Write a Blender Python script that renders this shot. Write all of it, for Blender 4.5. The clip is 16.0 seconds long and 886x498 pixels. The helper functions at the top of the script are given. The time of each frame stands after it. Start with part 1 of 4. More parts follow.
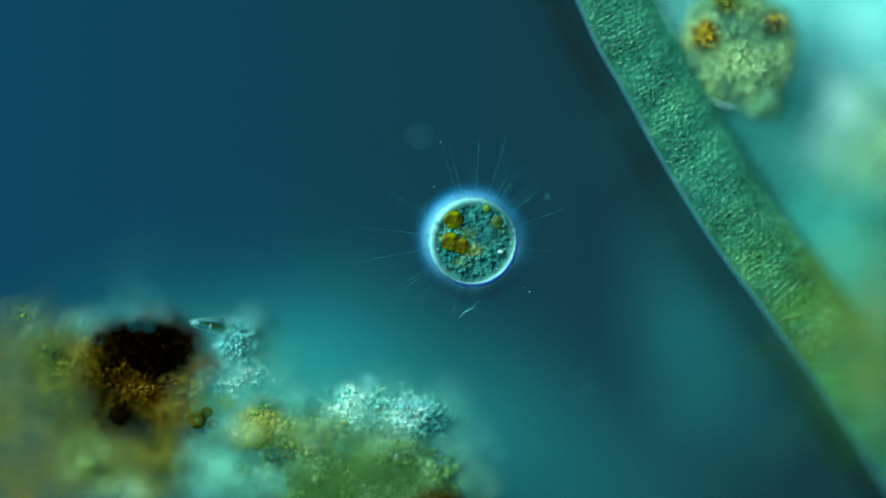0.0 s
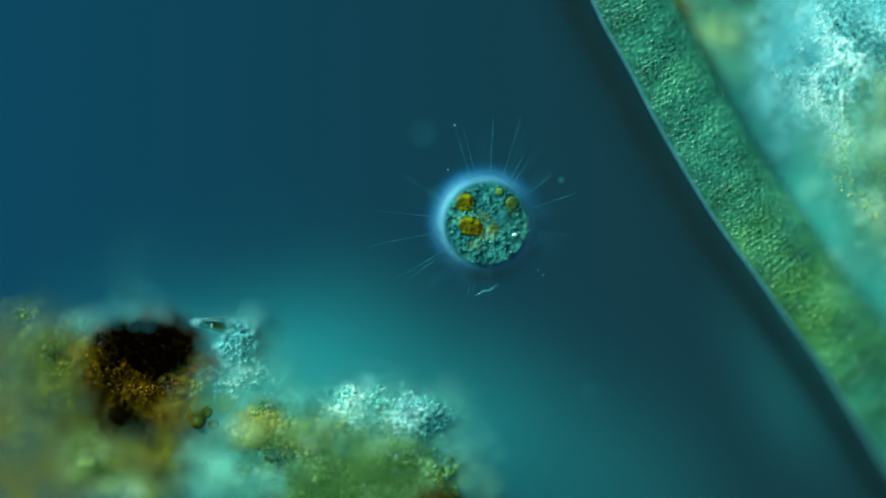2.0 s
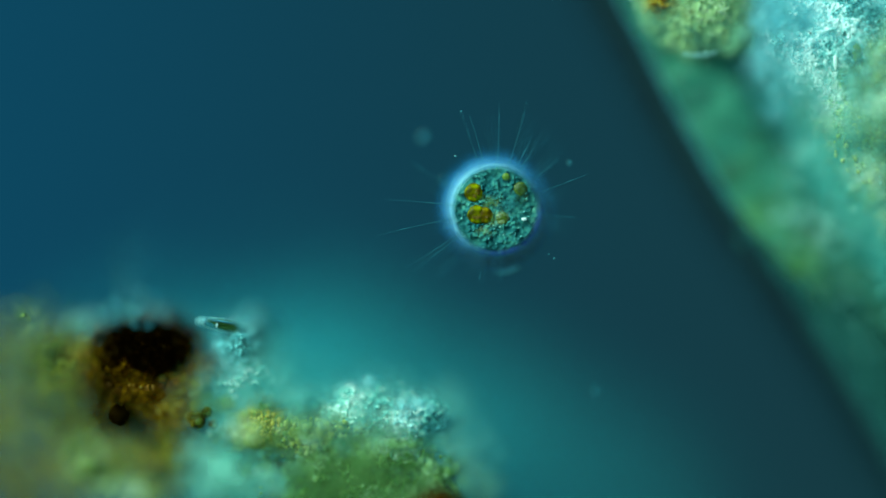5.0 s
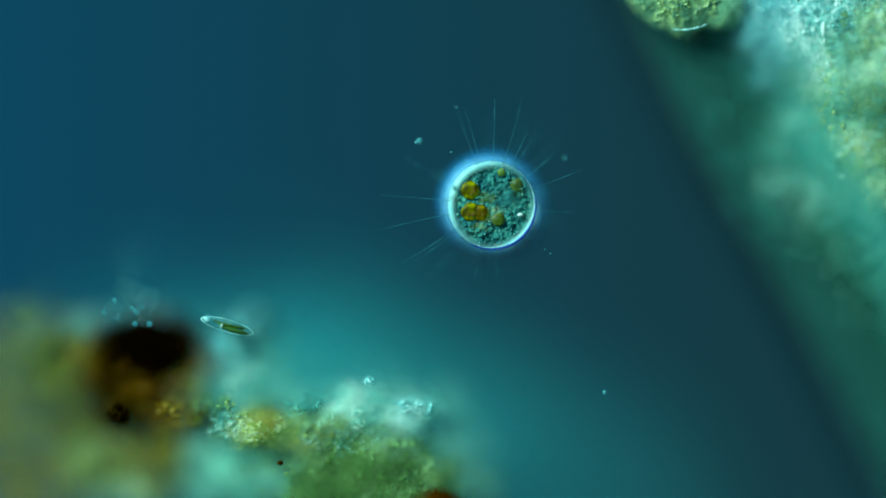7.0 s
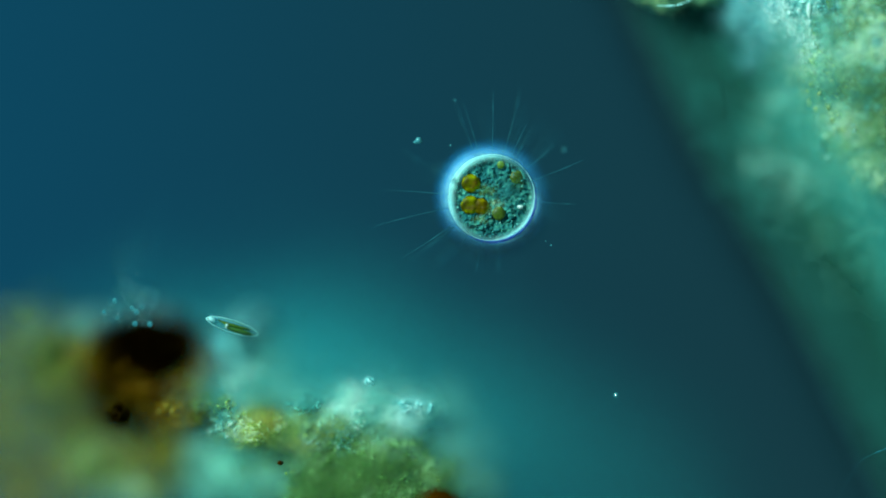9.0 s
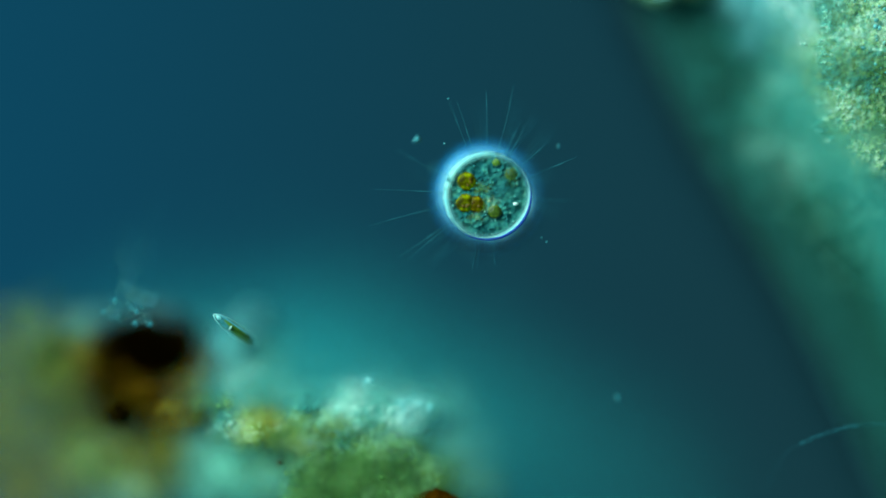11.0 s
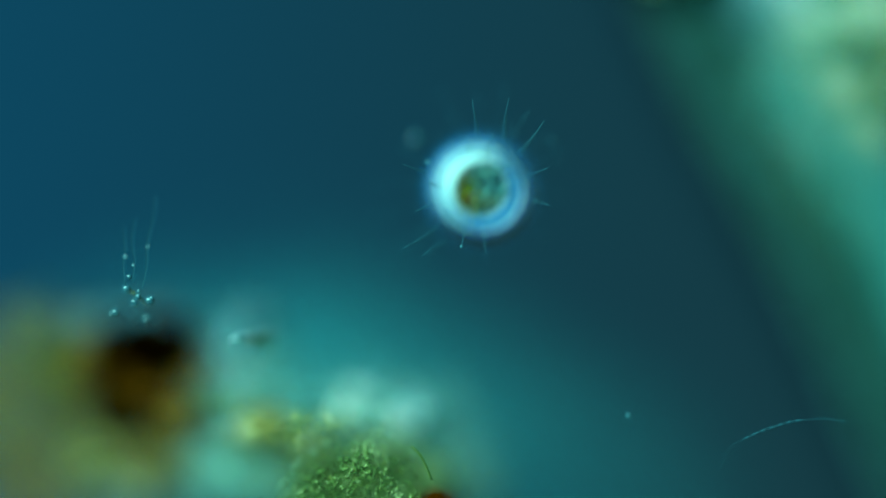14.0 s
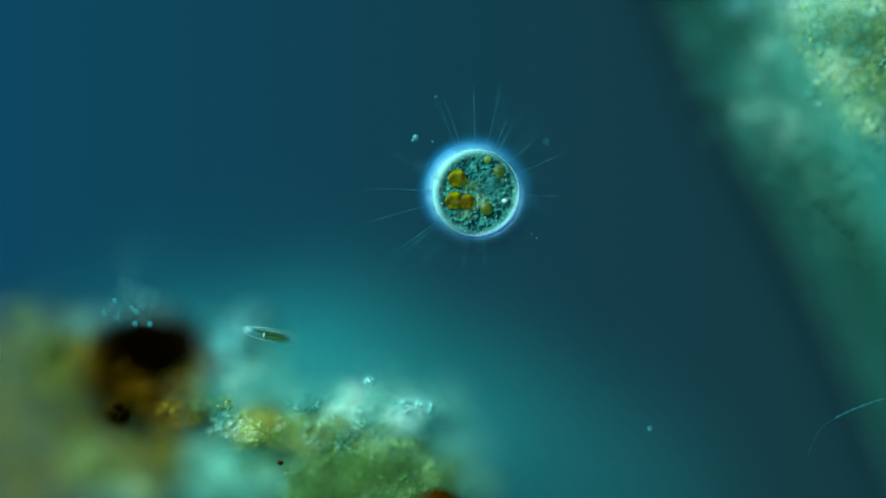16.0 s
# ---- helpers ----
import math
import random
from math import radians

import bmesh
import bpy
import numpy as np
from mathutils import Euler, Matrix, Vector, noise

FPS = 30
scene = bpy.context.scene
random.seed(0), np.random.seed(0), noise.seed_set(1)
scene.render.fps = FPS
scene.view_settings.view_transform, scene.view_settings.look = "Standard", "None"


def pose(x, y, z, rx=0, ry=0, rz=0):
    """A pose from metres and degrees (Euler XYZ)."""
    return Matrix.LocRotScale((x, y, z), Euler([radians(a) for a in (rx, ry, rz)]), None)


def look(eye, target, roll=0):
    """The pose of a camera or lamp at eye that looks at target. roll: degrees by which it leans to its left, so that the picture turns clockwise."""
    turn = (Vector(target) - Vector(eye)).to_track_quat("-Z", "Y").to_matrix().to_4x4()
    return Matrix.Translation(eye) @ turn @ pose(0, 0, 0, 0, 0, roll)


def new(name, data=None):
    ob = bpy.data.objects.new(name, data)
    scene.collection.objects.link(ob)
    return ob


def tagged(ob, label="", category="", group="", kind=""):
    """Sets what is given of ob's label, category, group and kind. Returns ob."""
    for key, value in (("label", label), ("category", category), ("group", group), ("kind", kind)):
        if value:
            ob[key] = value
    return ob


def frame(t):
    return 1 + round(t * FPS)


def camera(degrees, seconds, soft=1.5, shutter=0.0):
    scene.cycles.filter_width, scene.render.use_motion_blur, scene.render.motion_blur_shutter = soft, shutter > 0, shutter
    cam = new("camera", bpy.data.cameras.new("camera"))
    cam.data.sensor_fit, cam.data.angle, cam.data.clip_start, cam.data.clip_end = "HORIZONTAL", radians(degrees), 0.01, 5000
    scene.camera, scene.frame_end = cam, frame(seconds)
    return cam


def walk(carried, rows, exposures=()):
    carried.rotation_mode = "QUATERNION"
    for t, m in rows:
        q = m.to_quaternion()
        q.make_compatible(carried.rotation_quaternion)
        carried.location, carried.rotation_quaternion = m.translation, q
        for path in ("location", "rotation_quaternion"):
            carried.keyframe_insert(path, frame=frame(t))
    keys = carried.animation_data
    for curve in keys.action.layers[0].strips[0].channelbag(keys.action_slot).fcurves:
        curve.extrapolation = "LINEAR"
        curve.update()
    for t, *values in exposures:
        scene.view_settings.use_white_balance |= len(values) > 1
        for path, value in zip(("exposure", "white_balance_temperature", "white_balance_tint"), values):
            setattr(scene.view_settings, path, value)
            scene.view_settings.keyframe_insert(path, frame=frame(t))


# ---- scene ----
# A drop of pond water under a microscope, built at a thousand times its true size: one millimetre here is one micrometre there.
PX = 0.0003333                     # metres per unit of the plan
REACH = 0.26133 / math.tan(radians(3.0))   # from the lens to the plane in focus


def P(x, y, z=0.0):
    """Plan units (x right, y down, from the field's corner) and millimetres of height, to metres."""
    return Vector(((x - 784) * PX, (441 - y) * PX, z * 0.001))


# ---- camera: it looks straight down and is racked up and down to focus ----
cam = camera(6.0, 16.0)
cam.data.dof.use_dof = True
cam.data.dof.focus_distance = REACH
cam.data.dof.aperture_fstop = 0.0687
FOCUS = ((0, 0.0), (1.5, -1.0), (4.2, -1.0), (6.3, 8.0), (7.5, 8.5), (9.2, 9.0), (11.3, 13.0), (12.0, 17.0),
         (12.5, 20.0), (13.3, 24.0), (14.0, 23.5), (14.5, 19.0), (15.0, 12.5), (15.4, 10.0), (16.0, 9.0))
walk(cam, [(t, pose(0, 0, REACH + f * 0.001)) for t, f in FOCUS])

# ---- light: a bright field all round, and an added slanting sun for relief ----
scene.cycles.transparent_max_bounces = 48      # many thin films lie over one another
world = bpy.data.worlds.new("world")
scene.world = world
world.use_nodes = True
world.node_tree.nodes["Background"].inputs["Color"].default_value = (0.27, 0.9, 0.92, 1)
world.node_tree.nodes["Background"].inputs["Strength"].default_value = 0.3
sun = new("relief_sun", bpy.data.lights.new("relief_sun", "SUN"))
sun.data.energy, sun.data.angle, sun.data.color = 6.6, radians(8), (0.6, 1.0, 0.85)
sun.matrix_world = look((-1.0, 0.85, 0.84), (0, 0, 0))


# ---- materials ----
def nodes_of(name):
    m = bpy.data.materials.new(name)
    m.use_nodes = True
    return m, m.node_tree.nodes, m.node_tree.links


def ramp_of(nt, stops):
    r = nt.new("ShaderNodeValToRGB")
    e = r.color_ramp.elements
    e[0].position, e[0].color = stops[0][0], (*stops[0][1], 1)
    e[1].position, e[1].color = stops[-1][0], (*stops[-1][1], 1)
    for p, c in stops[1:-1]:
        k = e.new(p)
        k.color = (*c, 1)
    return r


def organic(name, stops, rough=0.5, size=250.0, bump=0.3, by="noise", through_light=0.2, coarse=30.0, shine=0.3, contrast=1.0):
    """Moist living matter: colour that varies coarsely and finely, fine relief, and light that passes through it."""
    m, nt, ln = nodes_of(name)
    b, out = nt["Principled BSDF"], nt["Material Output"]
    at = nt.new("ShaderNodeTexCoord")
    fine, broad = nt.new("ShaderNodeTexNoise"), nt.new("ShaderNodeTexNoise")
    fine.inputs["Scale"].default_value, fine.inputs["Detail"].default_value = size, 4
    broad.inputs["Scale"].default_value, broad.inputs["Detail"].default_value = coarse, 3
    for n in (fine, broad):
        ln.new(at.outputs["Object"], n.inputs["Vector"])
    mix = nt.new("ShaderNodeMath")
    mix.operation = "MULTIPLY_ADD"
    mix.inputs[1].default_value = 0.5
    half = nt.new("ShaderNodeMath")
    half.operation = "MULTIPLY"
    half.inputs[1].default_value = 0.5
    ln.new(broad.outputs["Fac"], half.inputs[0])
    if by == "island":
        g = nt.new("ShaderNodeNewGeometry")
        ln.new(g.outputs["Random Per Island"], mix.inputs[0])
    else:
        ln.new(fine.outputs["Fac"], mix.inputs[0])
    ln.new(half.outputs[0], mix.inputs[2])
    r = ramp_of(nt, stops)
    spread = nt.new("ShaderNodeMath")
    spread.operation = "MULTIPLY_ADD"
    spread.inputs[1].default_value, spread.inputs[2].default_value = contrast, 0.5 - 0.5 * contrast
    ln.new(mix.outputs[0], spread.inputs[0])
    ln.new(spread.outputs[0], r.inputs["Fac"])
    ln.new(r.outputs["Color"], b.inputs["Base Color"])
    b.inputs["Roughness"].default_value = rough
    b.inputs["Specular IOR Level"].default_value = shine
    bp = nt.new("ShaderNodeBump")
    bp.inputs["Strength"].default_value, bp.inputs["Distance"].default_value = bump, 0.001
    ln.new(fine.outputs["Fac"], bp.inputs["Height"])
    ln.new(bp.outputs["Normal"], b.inputs["Normal"])
    if through_light:
        t, mx = nt.new("ShaderNodeBsdfTranslucent"), nt.new("ShaderNodeMixShader")
        ln.new(r.outputs["Color"], t.inputs["Color"])
        mx.inputs["Fac"].default_value = through_light
        ln.new(b.outputs[0], mx.inputs[1])
        ln.new(t.outputs[0], mx.inputs[2])
        ln.new(mx.outputs[0], out.inputs["Surface"])
    return m


def film_of(name, stops, size=330.0, coarse=40.0, bump=0.7, shine=0.15):
    """Loose crumbly matter in a film, as thick as the mesh says."""
    m = organic(name, stops, 0.5 if shine else 1.0, size, bump, "noise", 0.1, coarse, shine, 2.1)
    nt, ln = m.node_tree.nodes, m.node_tree.links
    out = nt["Material Output"]
    solid = out.inputs["Surface"].links[0].from_socket
    a, t, mx = nt.new("ShaderNodeAttribute"), nt.new("ShaderNodeBsdfTransparent"), nt.new("ShaderNodeMixShader")
    a.attribute_name = "film_cover"
    ln.new(a.outputs["Fac"], mx.inputs["Fac"])
    ln.new(t.outputs[0], mx.inputs[1])
    ln.new(solid, mx.inputs[2])
    ln.new(mx.outputs[0], out.inputs["Surface"])
    return m


def clear(name, tint, gloss=0.6, rough=0.12, blend=0.5, power=3.0):
    """A clear skin: it lets light through and shines at grazing angles."""
    m, nt, ln = nodes_of(name)
    nt.remove(nt["Principled BSDF"])
    t, g, mx, lw = (nt.new("ShaderNode" + k) for k in ("BsdfTransparent", "BsdfGlossy", "MixShader", "LayerWeight"))
    t.inputs["Color"].default_value = (*tint, 1)
    g.inputs["Color"].default_value, g.inputs["Roughness"].default_value = (gloss, gloss, gloss, 1), rough
    lw.inputs["Blend"].default_value = blend
    rise = nt.new("ShaderNodeMath")
    rise.operation, rise.inputs[1].default_value = "POWER", power
    ln.new(lw.outputs["Facing"], rise.inputs[0])
    ln.new(rise.outputs[0], mx.inputs["Fac"])
    ln.new(t.outputs[0], mx.inputs[1])
    ln.new(g.outputs[0], mx.inputs[2])
    ln.new(mx.outputs[0], nt["Material Output"].inputs["Surface"])
    return m


def veil(name, colour, cover, size=120.0):
    """Thin, see-through slime, uneven in thickness."""
    m, nt, ln = nodes_of(name)
    nt.remove(nt["Principled BSDF"])
    t, d, tr, mx, mx2, n, at = (nt.new("ShaderNode" + k) for k in ("BsdfTransparent", "BsdfDiffuse", "BsdfTranslucent", "MixShader", "MixShader", "TexNoise", "TexCoord"))
    n.inputs["Scale"].default_value, n.inputs["Detail"].default_value = size, 3
    ln.new(at.outputs["Object"], n.inputs["Vector"])
    k = nt.new("ShaderNodeMath")
    k.operation, k.inputs[1].default_value = "MULTIPLY", 2 * cover
    ln.new(n.outputs["Fac"], k.inputs[0])
    for q in (d, tr):
        q.inputs["Color"].default_value = (*colour, 1)
    mx2.inputs["Fac"].default_value = 0.35
    ln.new(d.outputs[0], mx2.inputs[1])
    ln.new(tr.outputs[0], mx2.inputs[2])
    ln.new(k.outputs[0], mx.inputs["Fac"])
    ln.new(t.outputs[0], mx.inputs[1])
    ln.new(mx2.outputs[0], mx.inputs[2])
    ln.new(mx.outputs[0], nt["Material Output"].inputs["Surface"])
    return m


def field_light():
    """The lamp's field below the slide: blue, turning to a dull green-blue on one side."""
    m, nt, ln = nodes_of("lamp_field")
    nt.remove(nt["Principled BSDF"])
    at, sep, e = nt.new("ShaderNodeTexCoord"), nt.new("ShaderNodeSeparateXYZ"), nt.new("ShaderNodeEmission")
    ln.new(at.outputs["Generated"], sep.inputs[0])
    r = ramp_of(nt, ((0.2, (0.003, 0.078, 0.16)), (0.33, (0.0035, 0.06, 0.108)), (0.5, (0.0055, 0.046, 0.065)), (0.67, (0.009, 0.042, 0.049)), (0.8, (0.01, 0.04, 0.045))))
    ln.new(sep.outputs["X"], r.inputs["Fac"])
    ln.new(r.outputs["Color"], e.inputs["Color"])
    ln.new(e.outputs[0], nt["Material Output"].inputs["Surface"])
    return m


def skin_of(name, first, second):
    """Grainy skin that passes from one colour to another along the body."""
    m = organic(name, first, 0.3, 430, 0.6, "noise", 0.15, 40, 0.4, 1.2)
    nt, ln = m.node_tree.nodes, m.node_tree.links
    b = nt["Principled BSDF"]
    ramp = b.inputs["Base Color"].links[0].from_node
    other, a, mx = ramp_of(nt, second), nt.new("ShaderNodeAttribute"), nt.new("ShaderNodeMix")
    a.attribute_name = "moss_share"
    mx.data_type = "RGBA"
    ln.new(ramp.inputs["Fac"].links[0].from_socket, other.inputs["Fac"])
    ln.new(a.outputs["Fac"], mx.inputs[0])
    ln.new(ramp.outputs["Color"], mx.inputs[6])
    ln.new(other.outputs["Color"], mx.inputs[7])
    ln.new(mx.outputs[2], b.inputs["Base Color"])
    return m


GREENSKIN = skin_of("green_skin", ((0.3, (0.005, 0.055, 0.042)), (0.48, (0.02, 0.16, 0.11)), (0.62, (0.05, 0.27, 0.17)), (0.76, (0.2, 0.54, 0.38))),
                    ((0.3, (0.012, 0.05, 0.011)), (0.48, (0.044, 0.15, 0.026)), (0.62, (0.11, 0.26, 0.048)), (0.76, (0.28, 0.5, 0.15))))
PALE = organic("pale_floc", ((0.2, (0.02, 0.16, 0.19)), (0.45, (0.09, 0.36, 0.38)), (0.7, (0.16, 0.52, 0.56)), (0.9, (0.36, 0.8, 0.86))), rough=0.3, by="island", shine=0.6)
MIST = organic("pale_slime", ((0.3, (0.07, 0.5, 0.57)), (0.52, (0.22, 0.78, 0.84)), (0.7, (0.66, 1.0, 1.0))), rough=0.7, bump=0.2, coarse=14)
JADEBODY = organic("jade_slime", ((0.3, (0.05, 0.36, 0.34)), (0.52, (0.12, 0.5, 0.46)), (0.7, (0.24, 0.66, 0.6))), rough=0.7, bump=0.2, coarse=14)
LAGOON = organic("bright_teal_slime", ((0.25, (0.018, 0.25, 0.23)), (0.75, (0.05, 0.38, 0.35))), rough=0.7, bump=0.1)
BLACK = organic("black_core", ((0.3, (0.004, 0.002, 0.0)), (0.7, (0.016, 0.007, 0.001))), rough=1.0, bump=0.3, through_light=0, shine=0.0)
RUST = organic("rust_grains", ((0.2, (0.03, 0.008, 0.002)), (0.45, (0.16, 0.04, 0.004)), (0.65, (0.42, 0.13, 0.01)), (0.9, (0.6, 0.42, 0.08))), by="island", rough=0.35)
OCHRE = organic("ochre_grains", ((0.2, (0.1, 0.11, 0.015)), (0.45, (0.36, 0.24, 0.02)), (0.7, (0.62, 0.45, 0.06)), (0.88, (0.5, 0.7, 0.4))), by="island", rough=0.35)
GREEN = organic("green_grains", ((0.2, (0.04, 0.1, 0.012)), (0.5, (0.13, 0.22, 0.025)), (0.7, (0.3, 0.36, 0.06)), (0.9, (0.5, 0.68, 0.4))), by="island", rough=0.35)
GREENBODY = organic("green_body", ((0.25, (0.03, 0.11, 0.02)), (0.6, (0.1, 0.21, 0.04)), (0.8, (0.26, 0.24, 0.05))), size=300, bump=0.6)
LEMON = organic("lemon_grains", ((0.2, (0.1, 0.25, 0.12)), (0.5, (0.3, 0.42, 0.1)), (0.7, (0.55, 0.58, 0.14)), (0.9, (0.7, 0.88, 0.66))), by="island", rough=0.35)
LIME = organic("lime_slime", ((0.3, (0.24, 0.42, 0.1)), (0.55, (0.42, 0.6, 0.2)), (0.8, (0.6, 0.8, 0.42))), rough=0.7, bump=0.2, coarse=14)
BLUEGREEN = organic("bluegreen_cell", ((0.3, (0.012, 0.14, 0.1)), (0.5, (0.032, 0.26, 0.18)), (0.68, (0.08, 0.38, 0.2))), rough=0.4, size=420, bump=1.0, coarse=14)
MIDGREEN = organic("green_cell", ((0.3, (0.025, 0.16, 0.06)), (0.5, (0.065, 0.3, 0.11)), (0.68, (0.14, 0.42, 0.13))), rough=0.4, size=420, bump=1.0, coarse=14)
MOSSGREEN = organic("moss_cell", ((0.3, (0.035, 0.13, 0.015)), (0.5, (0.085, 0.22, 0.025)), (0.68, (0.17, 0.3, 0.04))), rough=0.4, size=420, bump=1.0, coarse=14)
# shade put into colour, for the far sides of small bacteria
DARKEDGE = organic("shaded_side", ((0.3, (0.003, 0.018, 0.023)), (0.7, (0.005, 0.025, 0.031))), rough=1.0, bump=0.1, through_light=0, shine=0.0)
CYTO = organic("cytoplasm", ((0.3, (0.004, 0.045, 0.058)), (0.46, (0.014, 0.115, 0.13)), (0.59, (0.042, 0.21, 0.185)), (0.72, (0.18, 0.5, 0.4))), rough=0.35, size=430, bump=1.0, through_light=0.0, coarse=60, shine=0.03, contrast=1.25)
CYTO_DOT = organic("cell_grains", ((0.12, (0.008, 0.06, 0.08)), (0.45, (0.03, 0.19, 0.21)), (0.7, (0.1, 0.36, 0.34)), (0.92, (0.45, 0.75, 0.68))), by="island", rough=0.25, through_light=0.1)
GOLD = organic("gold_food", ((0.3, (0.018, 0.013, 0.0)), (0.45, (0.075, 0.06, 0.0)), (0.6, (0.26, 0.23, 0.0))), rough=0.35, size=230, bump=0.35, through_light=0.0, coarse=90, shine=0.05, contrast=1.2)
OLIVE = organic("olive_food", ((0.3, (0.05, 0.12, 0.01)), (0.55, (0.17, 0.26, 0.02)), (0.75, (0.42, 0.5, 0.1))), rough=0.4, size=420, bump=0.6, through_light=0.05)
DARKOLIVE = organic("dark_olive_food", ((0.3, (0.014, 0.03, 0.002)), (0.5, (0.06, 0.09, 0.004)), (0.7, (0.2, 0.26, 0.03))), rough=0.4, size=420, bump=0.6, through_light=0.05)
WHITE = organic("white_crystal", ((0.3, (0.85, 0.9, 0.9)), (0.7, (0.97, 0.97, 0.97))), rough=0.15, bump=0.1)
# light put into colour, for the cell's rim and small glints
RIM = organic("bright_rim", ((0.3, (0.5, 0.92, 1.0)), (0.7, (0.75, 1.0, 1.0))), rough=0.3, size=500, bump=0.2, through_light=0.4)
# blue halo of light round the cell, painted as a film
BLUEHALO = film_of("blue_halo", ((0.3, (0.005, 0.3, 0.9)), (0.7, (0.02, 0.42, 1.0))), bump=0.0)
# white glow and sheen, painted as a pale film
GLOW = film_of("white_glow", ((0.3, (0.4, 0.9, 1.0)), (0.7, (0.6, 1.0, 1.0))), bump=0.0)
# shade painted as a thin dark film
SHADE = film_of("dark_shade", ((0.3, (0.003, 0.012, 0.016)), (0.7, (0.004, 0.018, 0.022))), bump=0.0)
L_MIST = film_of("smooth_mist", ((0.3, (0.16, 0.6, 0.74)), (0.7, (0.42, 0.9, 1.0))), size=60, coarse=20, bump=0.05)
L_DUSK = film_of("smooth_olive_mist", ((0.3, (0.13, 0.1, 0.002)), (0.7, (0.28, 0.19, 0.004))), size=60, coarse=20, bump=0.05)
L_FOAM = film_of("white_crumb", ((0.34, (0.14, 0.46, 0.46)), (0.48, (0.45, 0.82, 0.82)), (0.6, (0.92, 1.0, 1.0))))
L_HAZE = film_of("smooth_yellow_mist", ((0.3, (0.38, 0.6, 0.3)), (0.7, (0.58, 0.84, 0.5))), size=60, coarse=20, bump=0.05)
L_TEAL = film_of("teal_crumb", ((0.34, (0.03, 0.2, 0.17)), (0.46, (0.09, 0.38, 0.32)), (0.56, (0.2, 0.55, 0.46)), (0.68, (0.5, 0.85, 0.72))))
L_AQUA = film_of("aqua_mist", ((0.3, (0.016, 0.3, 0.35)), (0.7, (0.03, 0.4, 0.45))), size=12, coarse=5, bump=0.0)
L_MURK = film_of("murky_olive_mist", ((0.3, (0.06, 0.085, 0.004)), (0.5, (0.14, 0.14, 0.006)), (0.7, (0.26, 0.22, 0.01))), size=40, coarse=16, bump=0.05)
L_SEA = film_of("sea_green_mist", ((0.3, (0.03, 0.28, 0.25)), (0.7, (0.06, 0.4, 0.36))), size=60, coarse=20, bump=0.05)
# dark colour of the added sheet that dims the filament
L_DEEP = film_of("deep_green_shade", ((0.3, (0.009, 0.066, 0.06)), (0.7, (0.013, 0.087, 0.078))), size=60, coarse=20, bump=0.05)
L_JADE = film_of("jade_mist", ((0.3, (0.12, 0.42, 0.34)), (0.7, (0.26, 0.6, 0.48))), size=60, coarse=20, bump=0.05)
L_FERN = film_of("fern_mist", ((0.3, (0.05, 0.2, 0.03)), (0.7, (0.1, 0.3, 0.06))), size=60, coarse=20, bump=0.05)
L_BLACK = film_of("black_crumb", ((0.35, (0.001, 0.0004, 0.0)), (0.6, (0.003, 0.001, 0.0)), (0.75, (0.014, 0.005, 0.0))), bump=0.1, shine=0.0)
L_PLASM = film_of("smooth_plasm", ((0.3, (0.03, 0.2, 0.22)), (0.7, (0.06, 0.3, 0.3))), size=200, coarse=60, bump=0.1)
GHOST = veil("pale_ghost", (0.04, 0.3, 0.5), 0.22)
L_RUST = film_of("rust_crumb", ((0.34, (0.008, 0.002, 0.0)), (0.48, (0.05, 0.013, 0.0)), (0.6, (0.25, 0.07, 0.0)), (0.74, (0.8, 0.42, 0.01))), shine=0.0)
L_BROWN = film_of("brown_crumb", ((0.32, (0.014, 0.005, 0.0)), (0.45, (0.085, 0.03, 0.0)), (0.57, (0.27, 0.11, 0.0)), (0.7, (0.62, 0.38, 0.01))))
L_UMBER = film_of("umber_crumb", ((0.32, (0.003, 0.001, 0.0)), (0.45, (0.013, 0.004, 0.0)), (0.57, (0.042, 0.013, 0.0)), (0.7, (0.17, 0.07, 0.002))), shine=0.0)
UMBER = organic("umber_body", ((0.35, (0.008, 0.002, 0.0)), (0.55, (0.034, 0.009, 0.0)), (0.75, (0.12, 0.036, 0.0))), rough=0.9, size=420, bump=0.5, through_light=0, shine=0.0, contrast=1.8)
L_OCHRE = film_of("ochre_crumb", ((0.32, (0.12, 0.045, 0.0)), (0.45, (0.38, 0.17, 0.0)), (0.57, (0.72, 0.36, 0.003)), (0.7, (0.9, 0.66, 0.12))))
L_OLIVE = film_of("olive_crumb", ((0.32, (0.015, 0.035, 0.012)), (0.45, (0.07, 0.1, 0.014)), (0.57, (0.2, 0.18, 0.008)), (0.7, (0.42, 0.4, 0.06))))
L_GREEN = film_of("green_crumb", ((0.32, (0.025, 0.09, 0.02)), (0.45, (0.1, 0.24, 0.05)), (0.57, (0.26, 0.42, 0.1)), (0.7, (0.62, 0.85, 0.55))))
L_MOSS = film_of("moss_crumb", ((0.32, (0.008, 0.04, 0.008)), (0.45, (0.045, 0.15, 0.03)), (0.57, (0.13, 0.29, 0.06)), (0.7, (0.42, 0.66, 0.3))))
L_PALE = film_of("pale_crumb", ((0.34, (0.03, 0.24, 0.23)), (0.46, (0.12, 0.46, 0.42)), (0.56, (0.32, 0.7, 0.6)), (0.68, (0.8, 0.97, 0.9))))
L_CYAN = film_of("cyan_crumb", ((0.32, (0.025, 0.2, 0.23)), (0.45, (0.11, 0.43, 0.47)), (0.57, (0.22, 0.64, 0.7)), (0.72, (0.6, 0.95, 0.98))))
